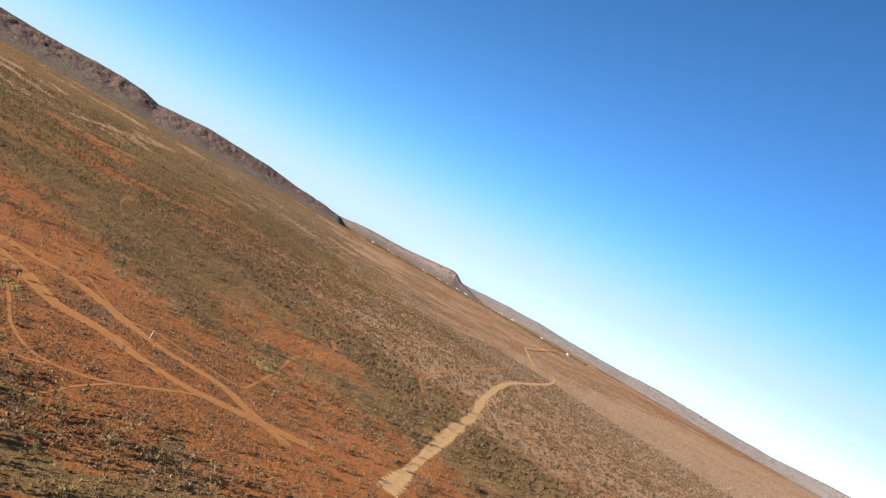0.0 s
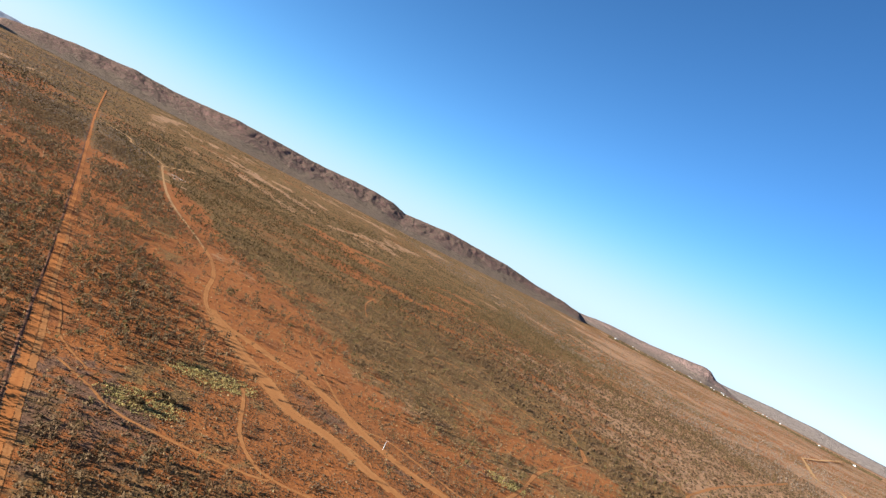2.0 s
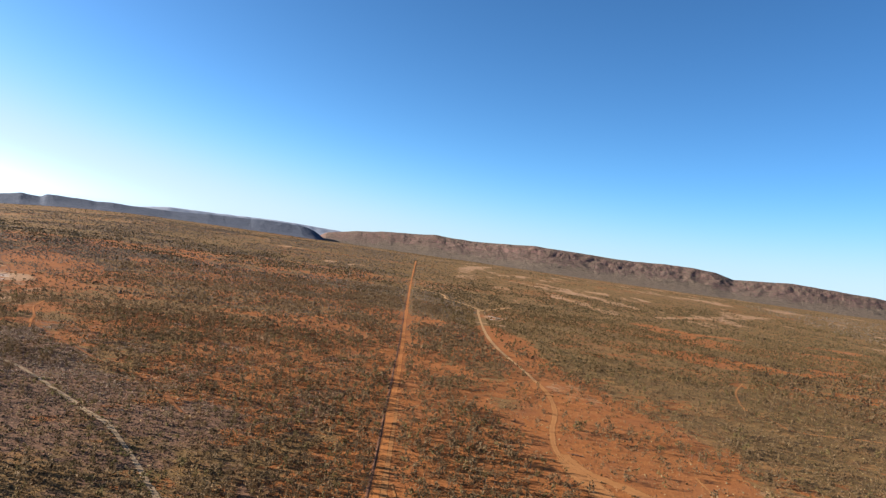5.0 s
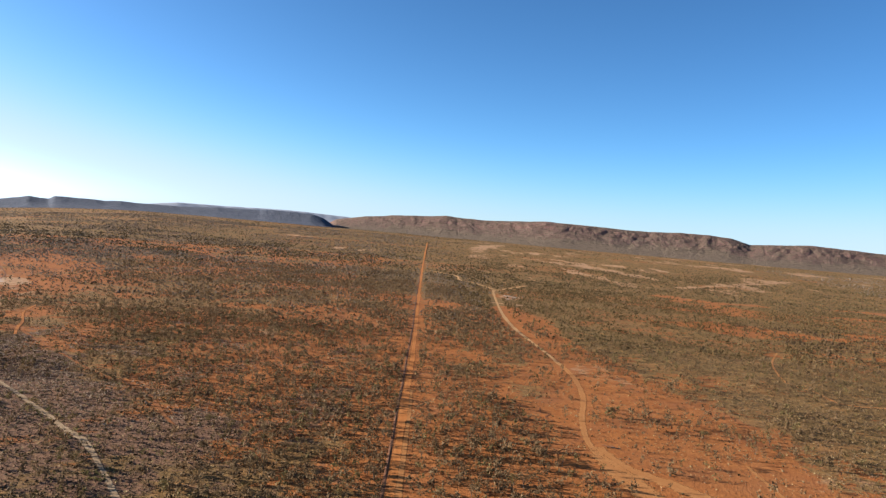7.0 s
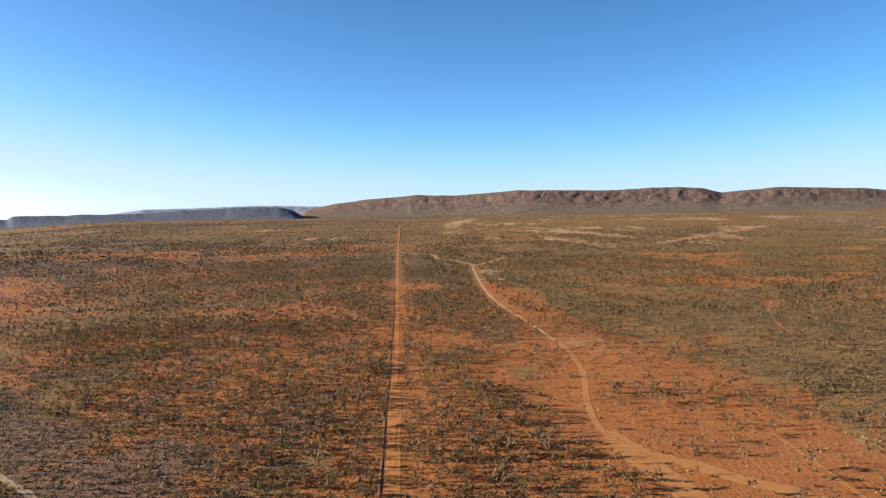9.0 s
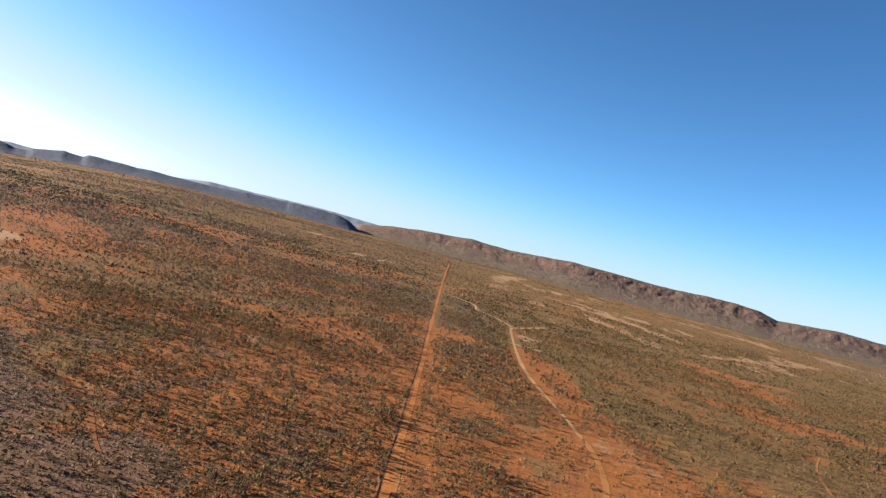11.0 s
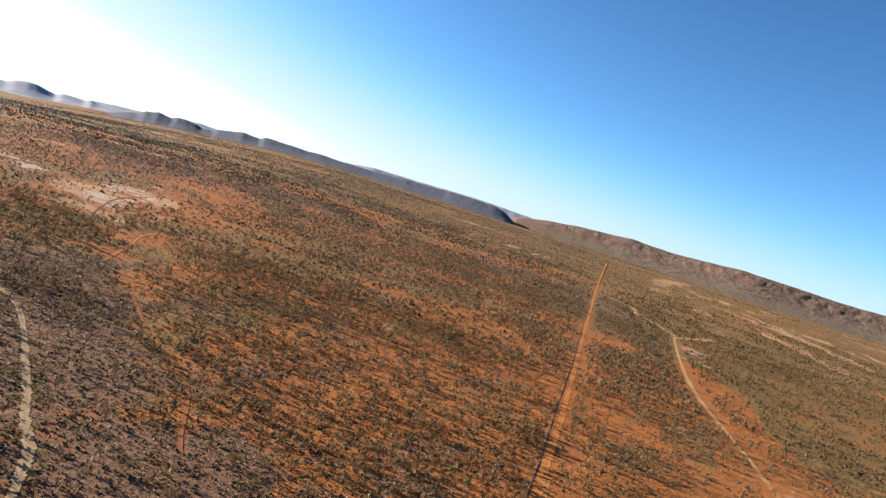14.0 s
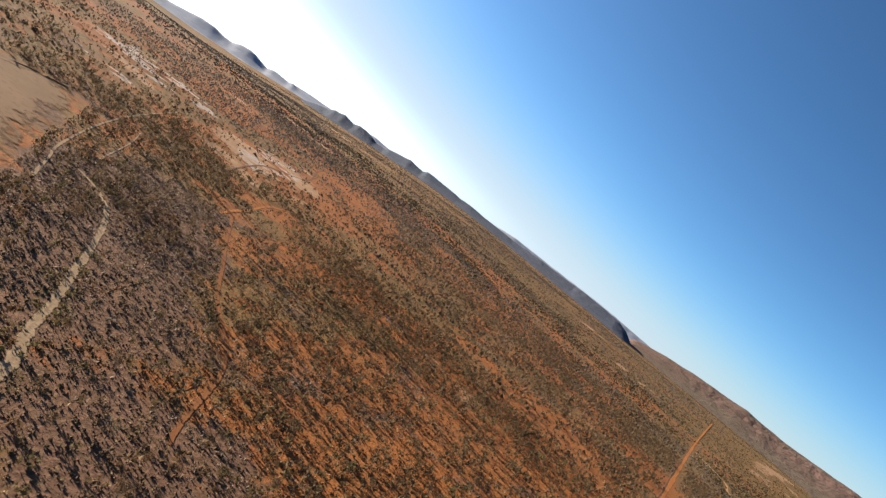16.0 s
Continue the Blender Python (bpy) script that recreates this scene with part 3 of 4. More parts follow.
def salt_map(x, y):
    """White salty crust on the clay pans, 0 to 1."""
    s = blob(x, y, -440, 545, 50, 60, 30) + 0.8 * blob(x, y, -370, 455, 26, 20) + 0.6 * blob(x, y, -350, 600, 100, 26, 122) + 0.5 * blob(x, y, -146, 487, 12, 16) + 0.9 * blob(x, y, 96, 840, 12, 34)
    return np.clip(s, 0, 1) * step(0.42, 0.56, fbm(x / 9.0, y / 16.0, 65, 4))


# ---- ground: one sheet to the horizon ----
def axis(lo, hi, fine, far):
    """Coordinates fine between lo and hi, then ever wider out to far."""
    mid = list(np.arange(lo, hi + 0.1, fine))
    up, s = [], fine
    while (up[-1] if up else hi) < far:
        s *= 1.06
        up.append((up[-1] if up else hi) + s)
    down, s = [], fine
    while (down[-1] if down else lo) > -far:
        s *= 1.06
        down.append((down[-1] if down else lo) - s)
    return np.array(down[::-1] + mid + up)


gx, gy = axis(-480, 480, 5.0, 5400), axis(60, 1000, 5.0, 5400)
GX, GY = np.meshgrid(gx, gy)
gverts = np.stack([GX.ravel(), GY.ravel(), ground_z(GX.ravel(), GY.ravel())], 1)
ground = mesh_object("ground", gverts, grid_faces(len(gy), len(gx)), SOIL, smooth=True)
s_ash, s_grey, s_pale = soil_map(GX.ravel(), GY.ravel())
soil = ground.data.color_attributes.new("soil", "FLOAT_COLOR", "POINT")
soil.data.foreach_set("color", np.stack([s_ash, s_grey, s_pale, salt_map(GX.ravel(), GY.ravel())], 1).astype(np.float32).ravel())
tagged(ground, "wide plain of red desert sand with grey scrub litter", "ground", kind="structure")


def strip(name, pts, width, mat, lift, seed):
    """A worn strip of bare earth; its edge attribute runs from 0 in the middle to 1 at the ragged rim."""
    line = spline(pts, 4.0)
    d = np.gradient(line, axis=0)
    n = np.stack([-d[:, 1], d[:, 0]], 1) / np.maximum(np.hypot(d[:, 0], d[:, 1])[:, None], 1e-6)
    s = np.arange(len(line)) * 4.0
    swell = 0.7 + 0.9 * vnoise(s / 23.0, s * 0, seed) * vnoise(s / 70.0, s * 0 + 3, seed + 5)
    ends = np.minimum(1, np.minimum(np.arange(len(line)) + 1, np.arange(len(line))[::-1] + 1) / 3.0)
    cols, edge = [], []
    for u, dip in ((-0.8, -0.03), (-0.5, 0.03), (-0.25, -0.015), (0.0, 0.025), (0.25, -0.015), (0.5, 0.03), (0.8, -0.03)):
        p = line + n * (width * u * swell)[:, None]
        out = np.hypot(np.maximum(abs(p[:, 0]) - 480, 0), np.maximum(np.maximum(60 - p[:, 1], p[:, 1] - 1000), 0))
        up = lift + 0.0003 * (5 + 0.06 * out) ** 2
        cols.append(np.stack([p[:, 0], p[:, 1], ground_z(p[:, 0], p[:, 1]) + up + dip], 1))
        edge.append(np.maximum(np.full(len(line), abs(u) / 0.8), 1 - ends))
    ob = mesh_object(name, np.stack(cols, 1).reshape(-1, 3), grid_faces(len(line), 7), mat, smooth=True)
    at = ob.data.attributes.new("edge", "FLOAT", "POINT")
    at.data.foreach_set("value", np.stack(edge, 1).astype(np.float32).ravel())
    return ob


for k, (t_name, t_pts, t_width, t_mat, t_label) in enumerate(TRACKS):
    tagged(strip(t_name, t_pts, t_width, t_mat, 0.03 + 0.0025 * k, 60 + k), t_label, "dirt road", kind="structure")

# bare field with a scrubby edge
f_edge = spline([(-150, 262), (-174, 289), (-199, 312), (-226, 338), (-260, 370), (-273, 379), (-284, 384), (-281, 363), (-271, 338), (-268, 320), (-300, 240), (-380, 110)], 6.0)
f_inner = np.array([-300.0, 140.0])
f_rows = np.stack([f_edge + (f_inner - f_edge) * u for u in np.linspace(0, 0.98, 14)], 0)
f_xy = f_rows.reshape(-1, 2)
field = mesh_object("bare_field", np.stack([f_xy[:, 0], f_xy[:, 1], ground_z(f_xy[:, 0], f_xy[:, 1]) + 0.25], 1), grid_faces(14, len(f_edge)), FIELD, smooth=True)
f_at = field.data.attributes.new("edge", "FLOAT", "POINT")
f_at.data.foreach_set("value", np.repeat(np.array([1.0, 0.5] + [0.15] * 12, np.float32), len(f_edge)))
tagged(field, "smooth bare field of pale tan soil", "field", kind="structure")

# low bank of graded earth along the straight road
b_y = np.arange(120.0, 1250.0, 3.0)
b_x = np.interp(b_y, [60, 359, 540, 810, 1360], [-3, -3, -3.5, -6, -9]) - 2.5 + (vnoise(b_y / 40, b_y * 0, 8) - 0.5) * 0.5
b_h = 0.05 + 0.15 * vnoise(b_y / 7, b_y * 0, 9)
b_cols = []
for off, up in ((-0.6, -0.05), (-0.3, 0.7), (0.0, 1.0), (0.3, 0.6), (0.6, -0.05)):
    b_cols.append(np.stack([b_x + off, b_y, ground_z(b_x, b_y) + b_h * up], 1))
bank = mesh_object("roadside_bank", np.stack(b_cols, 1).reshape(-1, 3), grid_faces(len(b_y), 5), BERM, smooth=False)
tagged(bank, "low dark bank of graded earth along the dirt road", "earth bank", kind="structure")


# ---- hills: crest given by azimuth and elevation seen from over the plain ----
def hills(name, crest, dists, depth, profile, mat, label, gully=0.5, seed=0, drop=11.0, step_deg=0.09, kind="structure", uneven=5.0):
    az = np.arange(crest[0][0], crest[-1][0] + 1e-6, step_deg)
    el = np.interp(az, [c[0] for c in crest], [c[1] for c in crest])
    kern = np.exp(-0.5 * (np.arange(-12, 13) * step_deg / 0.07) ** 2)
    el = np.convolve(np.pad(el, 12, mode="edge"), kern / kern.sum(), mode="valid")
    dc = np.interp(az, [d[0] for d in dists], [d[1] for d in dists])
    along = np.radians(az) * dc
    top = EYE[2] + np.tan(np.radians(el)) * dc
    top = top + (fbm(along / 60.0, along * 0 + 3.3, seed, 3) - 0.5) * uneven
    pr = np.array(profile)
    vs = np.unique(np.concatenate([np.linspace(pr[0, 0], 0.3, 22), np.linspace(0.3, 1.1, 56), np.linspace(1.1, pr[-1, 0], 12)]))
    spur = fbm(along / 300.0, along * 0 + 1.7, seed + 3, 2) - 0.5
    rows, talus = [], []
    for v in vs:
        front = step(-0.4, 0.5, v) * (1 - step(0.84, 1.02, v))
        lean = v * depth / 300.0
        ribs = abs(2 * fbm(along / 150.0 + 0.25 * lean, along * 0 + 0.5 * lean, seed + 7, 2) - 1)
        rough = fbm(along / 42.0 + 0.3 * lean, along * 0 + v * depth / 48.0, seed + 9, 4) - 0.5
        fine = fbm(along / 22.0 + v, along * 0 + v * depth / 40.0, seed + 11, 3) - 0.5
        shift = gully * front * (0.4 * spur + 0.05 * (ribs - 0.3) + 0.25 * rough)
        h = np.interp(v + shift * 0.55, pr[:, 0], pr[:, 1])
        h = h * (1 + front * 0.05 * fine)
        talus.append(1 - step(0.25, 0.7, h + 0.4 * spur + 0.3 * fine))
        r = dc + depth * (v - 1.0)
        x, y = EYE[0] + np.sin(np.radians(az)) * r, EYE[1] + np.cos(np.radians(az)) * r
        base = ground_z(x, y) - drop
        rows.append(np.stack([x, y, base + (top - base) * h], 1))
    ob = mesh_object(name, np.concatenate(rows), grid_faces(len(vs), len(az)), mat, smooth=True)
    at = ob.data.attributes.new("talus", "FLOAT", "POINT")
    at.data.foreach_set("value", np.concatenate(talus).astype(np.float32))
    return tagged(ob, label, "hill range", kind=kind)


CLIFF = [(-0.7, 0.0), (-0.3, 0.05), (0.1, 0.14), (0.4, 0.28), (0.6, 0.46), (0.74, 0.64), (0.84, 0.85), (0.92, 0.96), (1.0, 1.0), (1.2, 0.95), (1.8, 0.4), (2.3, 0.0)]
ROUND = [(-0.3, 0.0), (0.2, 0.2), (0.6, 0.62), (0.85, 0.92), (1.0, 1.0), (1.2, 0.92), (1.8, 0.4), (2.3, 0.0)]

hills("rocky_range",
      [(-8.0, -0.62), (-7.4, -0.25), (-5.4, 0.1), (-3.2, 0.39), (-1, 0.54), (1, 0.72), (3.8, 0.6), (6, 0.72), (9, 0.93), (11.6, 0.87), (14.2, 0.81), (16.6, 0.79),
       (18.3, 0.9), (20.6, 0.9), (22.2, 0.8), (23.5, 0.46), (25.2, 0.58), (27.3, 0.74), (29.7, 0.64), (32.4, 0.52), (35, 0.2), (37.6, 0.03), (39.3, -0.2), (40, -0.7)],
      [(-8, 3350), (10, 3200), (25, 3400), (40, 3800)], 520, CLIFF, ROCK, "long red-brown rocky range with cliffs and gullies", 0.45, 100)
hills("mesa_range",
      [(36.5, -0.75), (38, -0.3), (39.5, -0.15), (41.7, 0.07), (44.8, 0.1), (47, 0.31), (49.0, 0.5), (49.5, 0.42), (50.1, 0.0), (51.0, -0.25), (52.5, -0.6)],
      [(36, 4250), (53, 4250)], 300, CLIFF, ROCK_MESA_HAZED, "mesa coloured hazy pink, ending in a steep cliff", 0.4, 140)
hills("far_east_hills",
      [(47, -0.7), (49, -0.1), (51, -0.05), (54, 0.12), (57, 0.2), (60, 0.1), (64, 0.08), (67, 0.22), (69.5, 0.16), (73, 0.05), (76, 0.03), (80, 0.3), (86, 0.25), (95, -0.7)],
      [(47, 4700), (95, 4600)], 260, ROUND, ROCK_EAST_HAZED, "low hills coloured hazy grey-brown on the horizon", 0.4, 180, step_deg=0.2)
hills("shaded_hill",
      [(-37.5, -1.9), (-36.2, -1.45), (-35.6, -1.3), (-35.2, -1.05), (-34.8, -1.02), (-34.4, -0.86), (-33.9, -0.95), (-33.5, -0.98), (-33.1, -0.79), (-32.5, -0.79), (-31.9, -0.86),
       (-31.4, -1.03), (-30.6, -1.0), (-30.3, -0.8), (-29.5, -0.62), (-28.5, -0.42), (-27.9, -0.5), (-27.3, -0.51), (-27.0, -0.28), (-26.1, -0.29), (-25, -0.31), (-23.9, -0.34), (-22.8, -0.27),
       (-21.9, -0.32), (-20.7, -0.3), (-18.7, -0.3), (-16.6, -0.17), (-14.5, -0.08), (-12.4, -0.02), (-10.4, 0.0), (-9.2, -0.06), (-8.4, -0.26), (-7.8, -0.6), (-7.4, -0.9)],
      [(-38, 3600), (-7, 3000)], 300, ROUND, ROCK_SHADE_HAZE, "scrub-covered hills coloured dark blue-grey for shade and haze", 0.3, 220)
# the three farthest ridges take their haze from the rock's base colour
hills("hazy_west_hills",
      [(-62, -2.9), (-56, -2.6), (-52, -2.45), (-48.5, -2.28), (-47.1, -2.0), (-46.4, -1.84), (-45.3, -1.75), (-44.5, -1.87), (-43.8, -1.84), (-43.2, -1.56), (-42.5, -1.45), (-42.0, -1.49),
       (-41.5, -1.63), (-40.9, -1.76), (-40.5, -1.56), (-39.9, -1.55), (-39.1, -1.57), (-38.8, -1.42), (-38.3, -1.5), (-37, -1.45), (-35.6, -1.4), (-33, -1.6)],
      [(-62, 4000), (-33, 4000)], 320, ROUND, ROCK_HAZED, "chain of hills coloured blue-grey as in haze", 0.05, 260, step_deg=0.16, uneven=1.5)
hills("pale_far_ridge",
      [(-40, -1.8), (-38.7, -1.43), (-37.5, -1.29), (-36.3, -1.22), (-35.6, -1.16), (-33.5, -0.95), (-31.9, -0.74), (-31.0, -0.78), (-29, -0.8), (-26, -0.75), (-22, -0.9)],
      [(-40, 4450), (-22, 4450)], 260, ROUND, ROCK_HAZED, "ridge coloured pale as in haze behind the hills", 0.05, 280, step_deg=0.16, uneven=1.5)
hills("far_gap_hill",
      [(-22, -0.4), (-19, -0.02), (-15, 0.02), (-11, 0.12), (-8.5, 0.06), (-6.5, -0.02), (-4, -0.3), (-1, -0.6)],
      [(-22, 4600), (-1, 4600)], 220, ROUND, ROCK_HAZED, "hill coloured pale blue as in haze, seen through a gap in the range", 0.3, 300, step_deg=0.16)


# ---- plants ----
def leaf_cloud(rng, count, rx, rz, base, leaf, lobes):
    """Triangles of a ragged crown: small leaf clumps round a few lobes, with gaps between."""
    cen = np.stack([rng.normal(0, rx * 0.42, lobes), rng.normal(0, rx * 0.42, lobes), base + rz * (0.35 + 0.5 * rng.random(lobes))], 1)
    which = rng.integers(0, lobes, count)
    d = rng.normal(0, 1, (count, 3))
    d /= np.linalg.norm(d, axis=1, keepdims=True)
    r = (0.55 + 0.5 * rng.random((count, 1)))
    c = cen[which] + d * r * np.array([rx * 0.55, rx * 0.55, rz * 0.42])
    c[:, 2] = np.maximum(c[:, 2], base * 0.6 + 0.05)
    tri = rng.normal(0, leaf, (count, 3, 3))
    return (c[:, None, :] + tri)


def clump(rng, count, rx, rz, leaf):
    """Triangles of a low bush that rests on the ground."""
    ang, rad = rng.random(count) * 2 * math.pi, np.sqrt(rng.random(count)) * rx
    h = rz * (1 - (rad / rx) ** 2) * (0.3 + 0.7 * rng.random(count))
    c = np.stack([np.cos(ang) * rad, np.sin(ang) * rad, h * 0.8], 1)
    tri = rng.normal(0, leaf, (count, 3, 3))
    out = c[:, None, :] + tri
    out[:, :, 2] = np.maximum(out[:, :, 2], -0.05)
    return out


OCTA_V = np.array([(1, 0, 0), (-1, 0, 0), (0, 1, 0), (0, -1, 0), (0, 0, 1), (0, 0, -1)], float)
OCTA_F = np.array([(0, 2, 4), (2, 1, 4), (1, 3, 4), (3, 0, 4), (2, 0, 5), (1, 2, 5), (3, 1, 5), (0, 3, 5)])


def lumps(rng, solids, rx, rz, leaves, leaf, core=1.0):
    """Triangles of a dense little shrub: a few uneven lumps low on the ground with loose sprays round them."""
    out = []
    for k, (vs, fs) in enumerate(solids):
        a, d = rng.random() * 2 * math.pi, rx * (0.0 if k == 0 else 0.35 + 0.3 * rng.random())
        size = core * (0.8 if k == 0 else 0.45 + 0.25 * rng.random())
        turn = Matrix.Rotation(rng.random() * 6.28, 3, "Z") @ Matrix.Rotation(rng.random() * 6.28, 3, "X")
        p = vs @ np.array(turn).T * (0.65 + 0.6 * rng.random((len(vs), 1)))
        p = p * np.array([rx * 0.72, rx * 0.72, rz * 0.5]) * size
        p = p + np.array([math.cos(a) * d, math.sin(a) * d, rz * 0.45 * size])
        p[:, 2] = np.maximum(p[:, 2], -0.05)
        out.append(p[fs])
    if leaves:
        d = rng.normal(0, 1, (leaves, 3))
        d /= np.linalg.norm(d, axis=1, keepdims=True)
        c = d * np.array([rx * 0.8, rx * 0.8, rz * 0.55]) * (0.8 + 0.4 * rng.random((leaves, 1))) + np.array([0, 0, rz * 0.5])
        c[:, 2] = np.maximum(c[:, 2], 0.05)
        out.append(c[:, None, :] + rng.normal(0, leaf, (leaves, 3, 3)))
    return np.concatenate(out)


def mulga(rng, height, rx, leaves, leaf, hearts):
    """Triangles of a mulga: a bare stem under an uneven crown of loose leaf clumps, dense at the heart."""
    lobes = 4
    cen = np.stack([rng.normal(0, rx * 0.45, lobes), rng.normal(0, rx * 0.45, lobes), height * rng.uniform(0.5, 0.85, lobes)], 1)
    d = rng.normal(0, 1, (leaves, 3))
    d /= np.linalg.norm(d, axis=1, keepdims=True)
    c = cen[rng.integers(0, lobes, leaves)] + d * rng.uniform(0.5, 1.0, (leaves, 1)) * np.array([rx * 0.6, rx * 0.6, height * 0.2])
    crown = c[:, None, :] + rng.normal(0, leaf, (leaves, 3, 3))
    crown[:, :, 2] = np.maximum(crown[:, :, 2], 0.25)
    foot = np.array([(0.05, 0, -0.1), (-0.03, 0.045, -0.1), (-0.03, -0.045, -0.1)])
    tip = np.array([rng.normal(0, 0.2), rng.normal(0, 0.2), height * 0.75])
    stem = np.array([(foot[k], foot[(k + 1) % 3], tip) for k in range(3)])
    heart = [(OCTA_V * rng.uniform(0.6, 1.2, (len(OCTA_V), 1)) * np.array([rx * 0.36, rx * 0.36, height * 0.13]) + cen[k])[OCTA_F] for k in range(hearts)]
    return np.concatenate([crown, stem] + heart)


def tent(rng, sides, r, h):
    """Triangles of a small dense bush: an uneven dome of a few faces that stands on the ground."""
    a = (np.arange(sides) + rng.random(sides) * 0.6) * 2 * math.pi / sides
    rad = r * rng.uniform(0.55, 1.1, sides)
    rim = np.stack([np.cos(a) * rad, np.sin(a) * rad, rng.uniform(-0.1, 0.25, sides) * h], 1)
    top = np.array([rng.normal(0, 0.2 * r), rng.normal(0, 0.2 * r), h])
    return np.array([(rim[k], rim[(k + 1) % sides], top) for k in range(sides)])


OCT = (OCTA_V, OCTA_F)


def scatter(name, shapes, xs, ys, sizes, mat, label, category, seed):
    """One object of many plants: shapes are triangle clouds, each set down turned and sized."""
    rng = np.random.default_rng(seed)
    zs = ground_z(xs, ys)
    pick, turn = rng.integers(0, len(shapes), len(xs)), rng.random(len(xs)) * 2 * math.pi
    parts = []
    for k, shape in enumerate(shapes):
        m = np.nonzero(pick == k)[0]
        if not len(m):
            continue
        c, s = np.cos(turn[m])[:, None], np.sin(turn[m])[:, None]
        p = shape.reshape(-1, 3)
        x, y, z = p[:, 0][None], p[:, 1][None], p[:, 2][None]
        sc = sizes[m][:, None]
        tall = sc * (0.8 + 0.4 * rng.random((len(m), 1)))
        parts.append(np.stack([xs[m][:, None] + (x * c - y * s) * sc, ys[m][:, None] + (x * s + y * c) * sc, zs[m][:, None] + z * tall], 2).reshape(-1, 3))
    v = np.concatenate(parts)
    return tagged(mesh_object(name, v, np.arange(len(v)).reshape(-1, 3), mat), label, category, kind="stuff")


def in_view(x, y):
    az = np.degrees(np.arctan2(x + 5, y + 130))
    return (az > -50) & (az < 82)


def spread(rng, x0, x1, y0, y1, n):
    return rng.uniform(x0, x1, n), rng.uniform(y0, y1, n)


def density(x, y):
    """How thickly tall shrubs stand, 0 to 1."""
    patch = 0.55 * fbm(x / 16.0, y / 22.0, 71, 3) + 0.45 * fbm(x / 60.0, y / 80.0, 73, 3)
    d = 0.2 + 0.75 * step(0.40, 0.60, patch)
    ash, grey, pale = soil_map(x, y)
    olive = step(-10, 40, x - np.interp(y, [-200, 180, 280, 440, 580, 730, 5000], [270, 215, 126, 108, 74, 20, 0]))
    d = d * (1 - 0.2 * olive) * (1 - 0.6 * pale) * (1 - 0.85 * np.minimum(1.0, 1.3 * ash) * step(20, -30, x)) * (1 - 0.8 * salt_map(x, y)) + 0.12 * step(10, -40, x) + 0.1 * step(-6, -16, x) * (1 - step(380, 480, y))
    for cx, cy, rx, ry in ((-36, 630, 40, 45), (-54, 505, 30, 40), (43, 545, 30, 90), (58, 625, 20, 75), (30, 680, 45, 50), (123, 316, 22, 22), (172, 330, 30, 36),
                           (-140, 470, 60, 50), (-30, 840, 70, 50), (105, 470, 22, 60), (-10, 348, 14, 12), (-280, 420, 40, 40), (70, 78, 30, 10), (28, 225, 26, 50), (35, 300, 20, 40), (-28, 250, 36, 130), (22, 105, 40, 22), (-190, 330, 40, 30)):
        d = d + 0.5 * blob(x, y, cx, cy, rx, ry)
    creek = np.hypot(x - np.interp(y, [300, 326, 357, 384, 418, 496], [-179, -208, -238, -262, -289, -347]), 0)
    d = d + 0.45 * (1 - step(4, 16, creek)) * step(295, 305, y) * (1 - step(480, 520, y)) * (vnoise(x / 7.0, y / 7.0, 15) > 0.35)
    gully = abs(x - np.interp(y, [121, 165, 202, 238, 271, 300, 327], [-20, -50, -65, -88, -117, -146, -190]))
    d = d + 0.12 * (1 - step(3, 11, gully)) * step(110, 120, y) * (1 - step(330, 345, y)) * (vnoise(x / 6.0, y / 6.0, 19) > 0.3)
    for cx, cy, rx, ry, k in ((60, 320, 16, 60, 0.6), (100, 265, 40, 60, 0.5), (-30, 338, 45, 20, 0.3), (17, 712, 20, 22, 0.85), (100, 185, 60, 60, 0.4), (57, 186, 14, 12, 0.85), (29, 150, 12, 9, 0.8), (95, 145, 80, 70, 0.6), (215, 255, 85, 95, 0.2), (330, 280, 90, 90, 0.1)):
        d = d * (1 - k * blob(x, y, cx, cy, rx, ry))
    return np.clip(d, 0, 1)


def off_track(x, y, gap):
    field_in = (x < -150) & (x > -420) & (y > 110) & (y < 386) & (y - 289 < (x + 174) * -0.93) & (x > -284 - (384 - y) * 0.3)
    return (track_distance(x, y) > gap) & ~field_in


rng = np.random.default_rng(5)
near_shapes = [mulga(rng, 3.4, 1.0, 32, 0.235, 1) for k in range(9)] + [lumps(rng, (OCT,), 1.1, 1.3, 26, 0.18, 0.55) for k in range(4)]
mid_shapes = [mulga(rng, 3.0, 1.25, 11, 0.42, 1) for k in range(7)] + [tent(rng, 5, 1.4, 1.5) for k in range(3)]
far_shapes = [tent(rng, 4, 1.6, 1.45) for k in range(10)]
bush_shapes = [lumps(rng, (OCT,), 0.8, 0.75, 4, 0.13) for k in range(8)]
tussock_shapes = [tent(rng, 4, 0.42, 0.45) for k in range(8)]
tuft_shapes = [clump(rng, 7, 0.42, 0.42, 0.14) for k in range(6)]


def plant(seed, box, n, keep, gap):
    r = np.random.default_rng(seed)
    x, y = spread(r, *box, n)
    m = in_view(x, y)
    x, y = x[m], y[m]
    m = r.random(len(x)) < keep(x, y) * (1 - 0.8 * np.maximum(*bare(x, y)))
    x, y = x[m], y[m]
    m = off_track(x, y, gap)
    return x[m], y[m], r


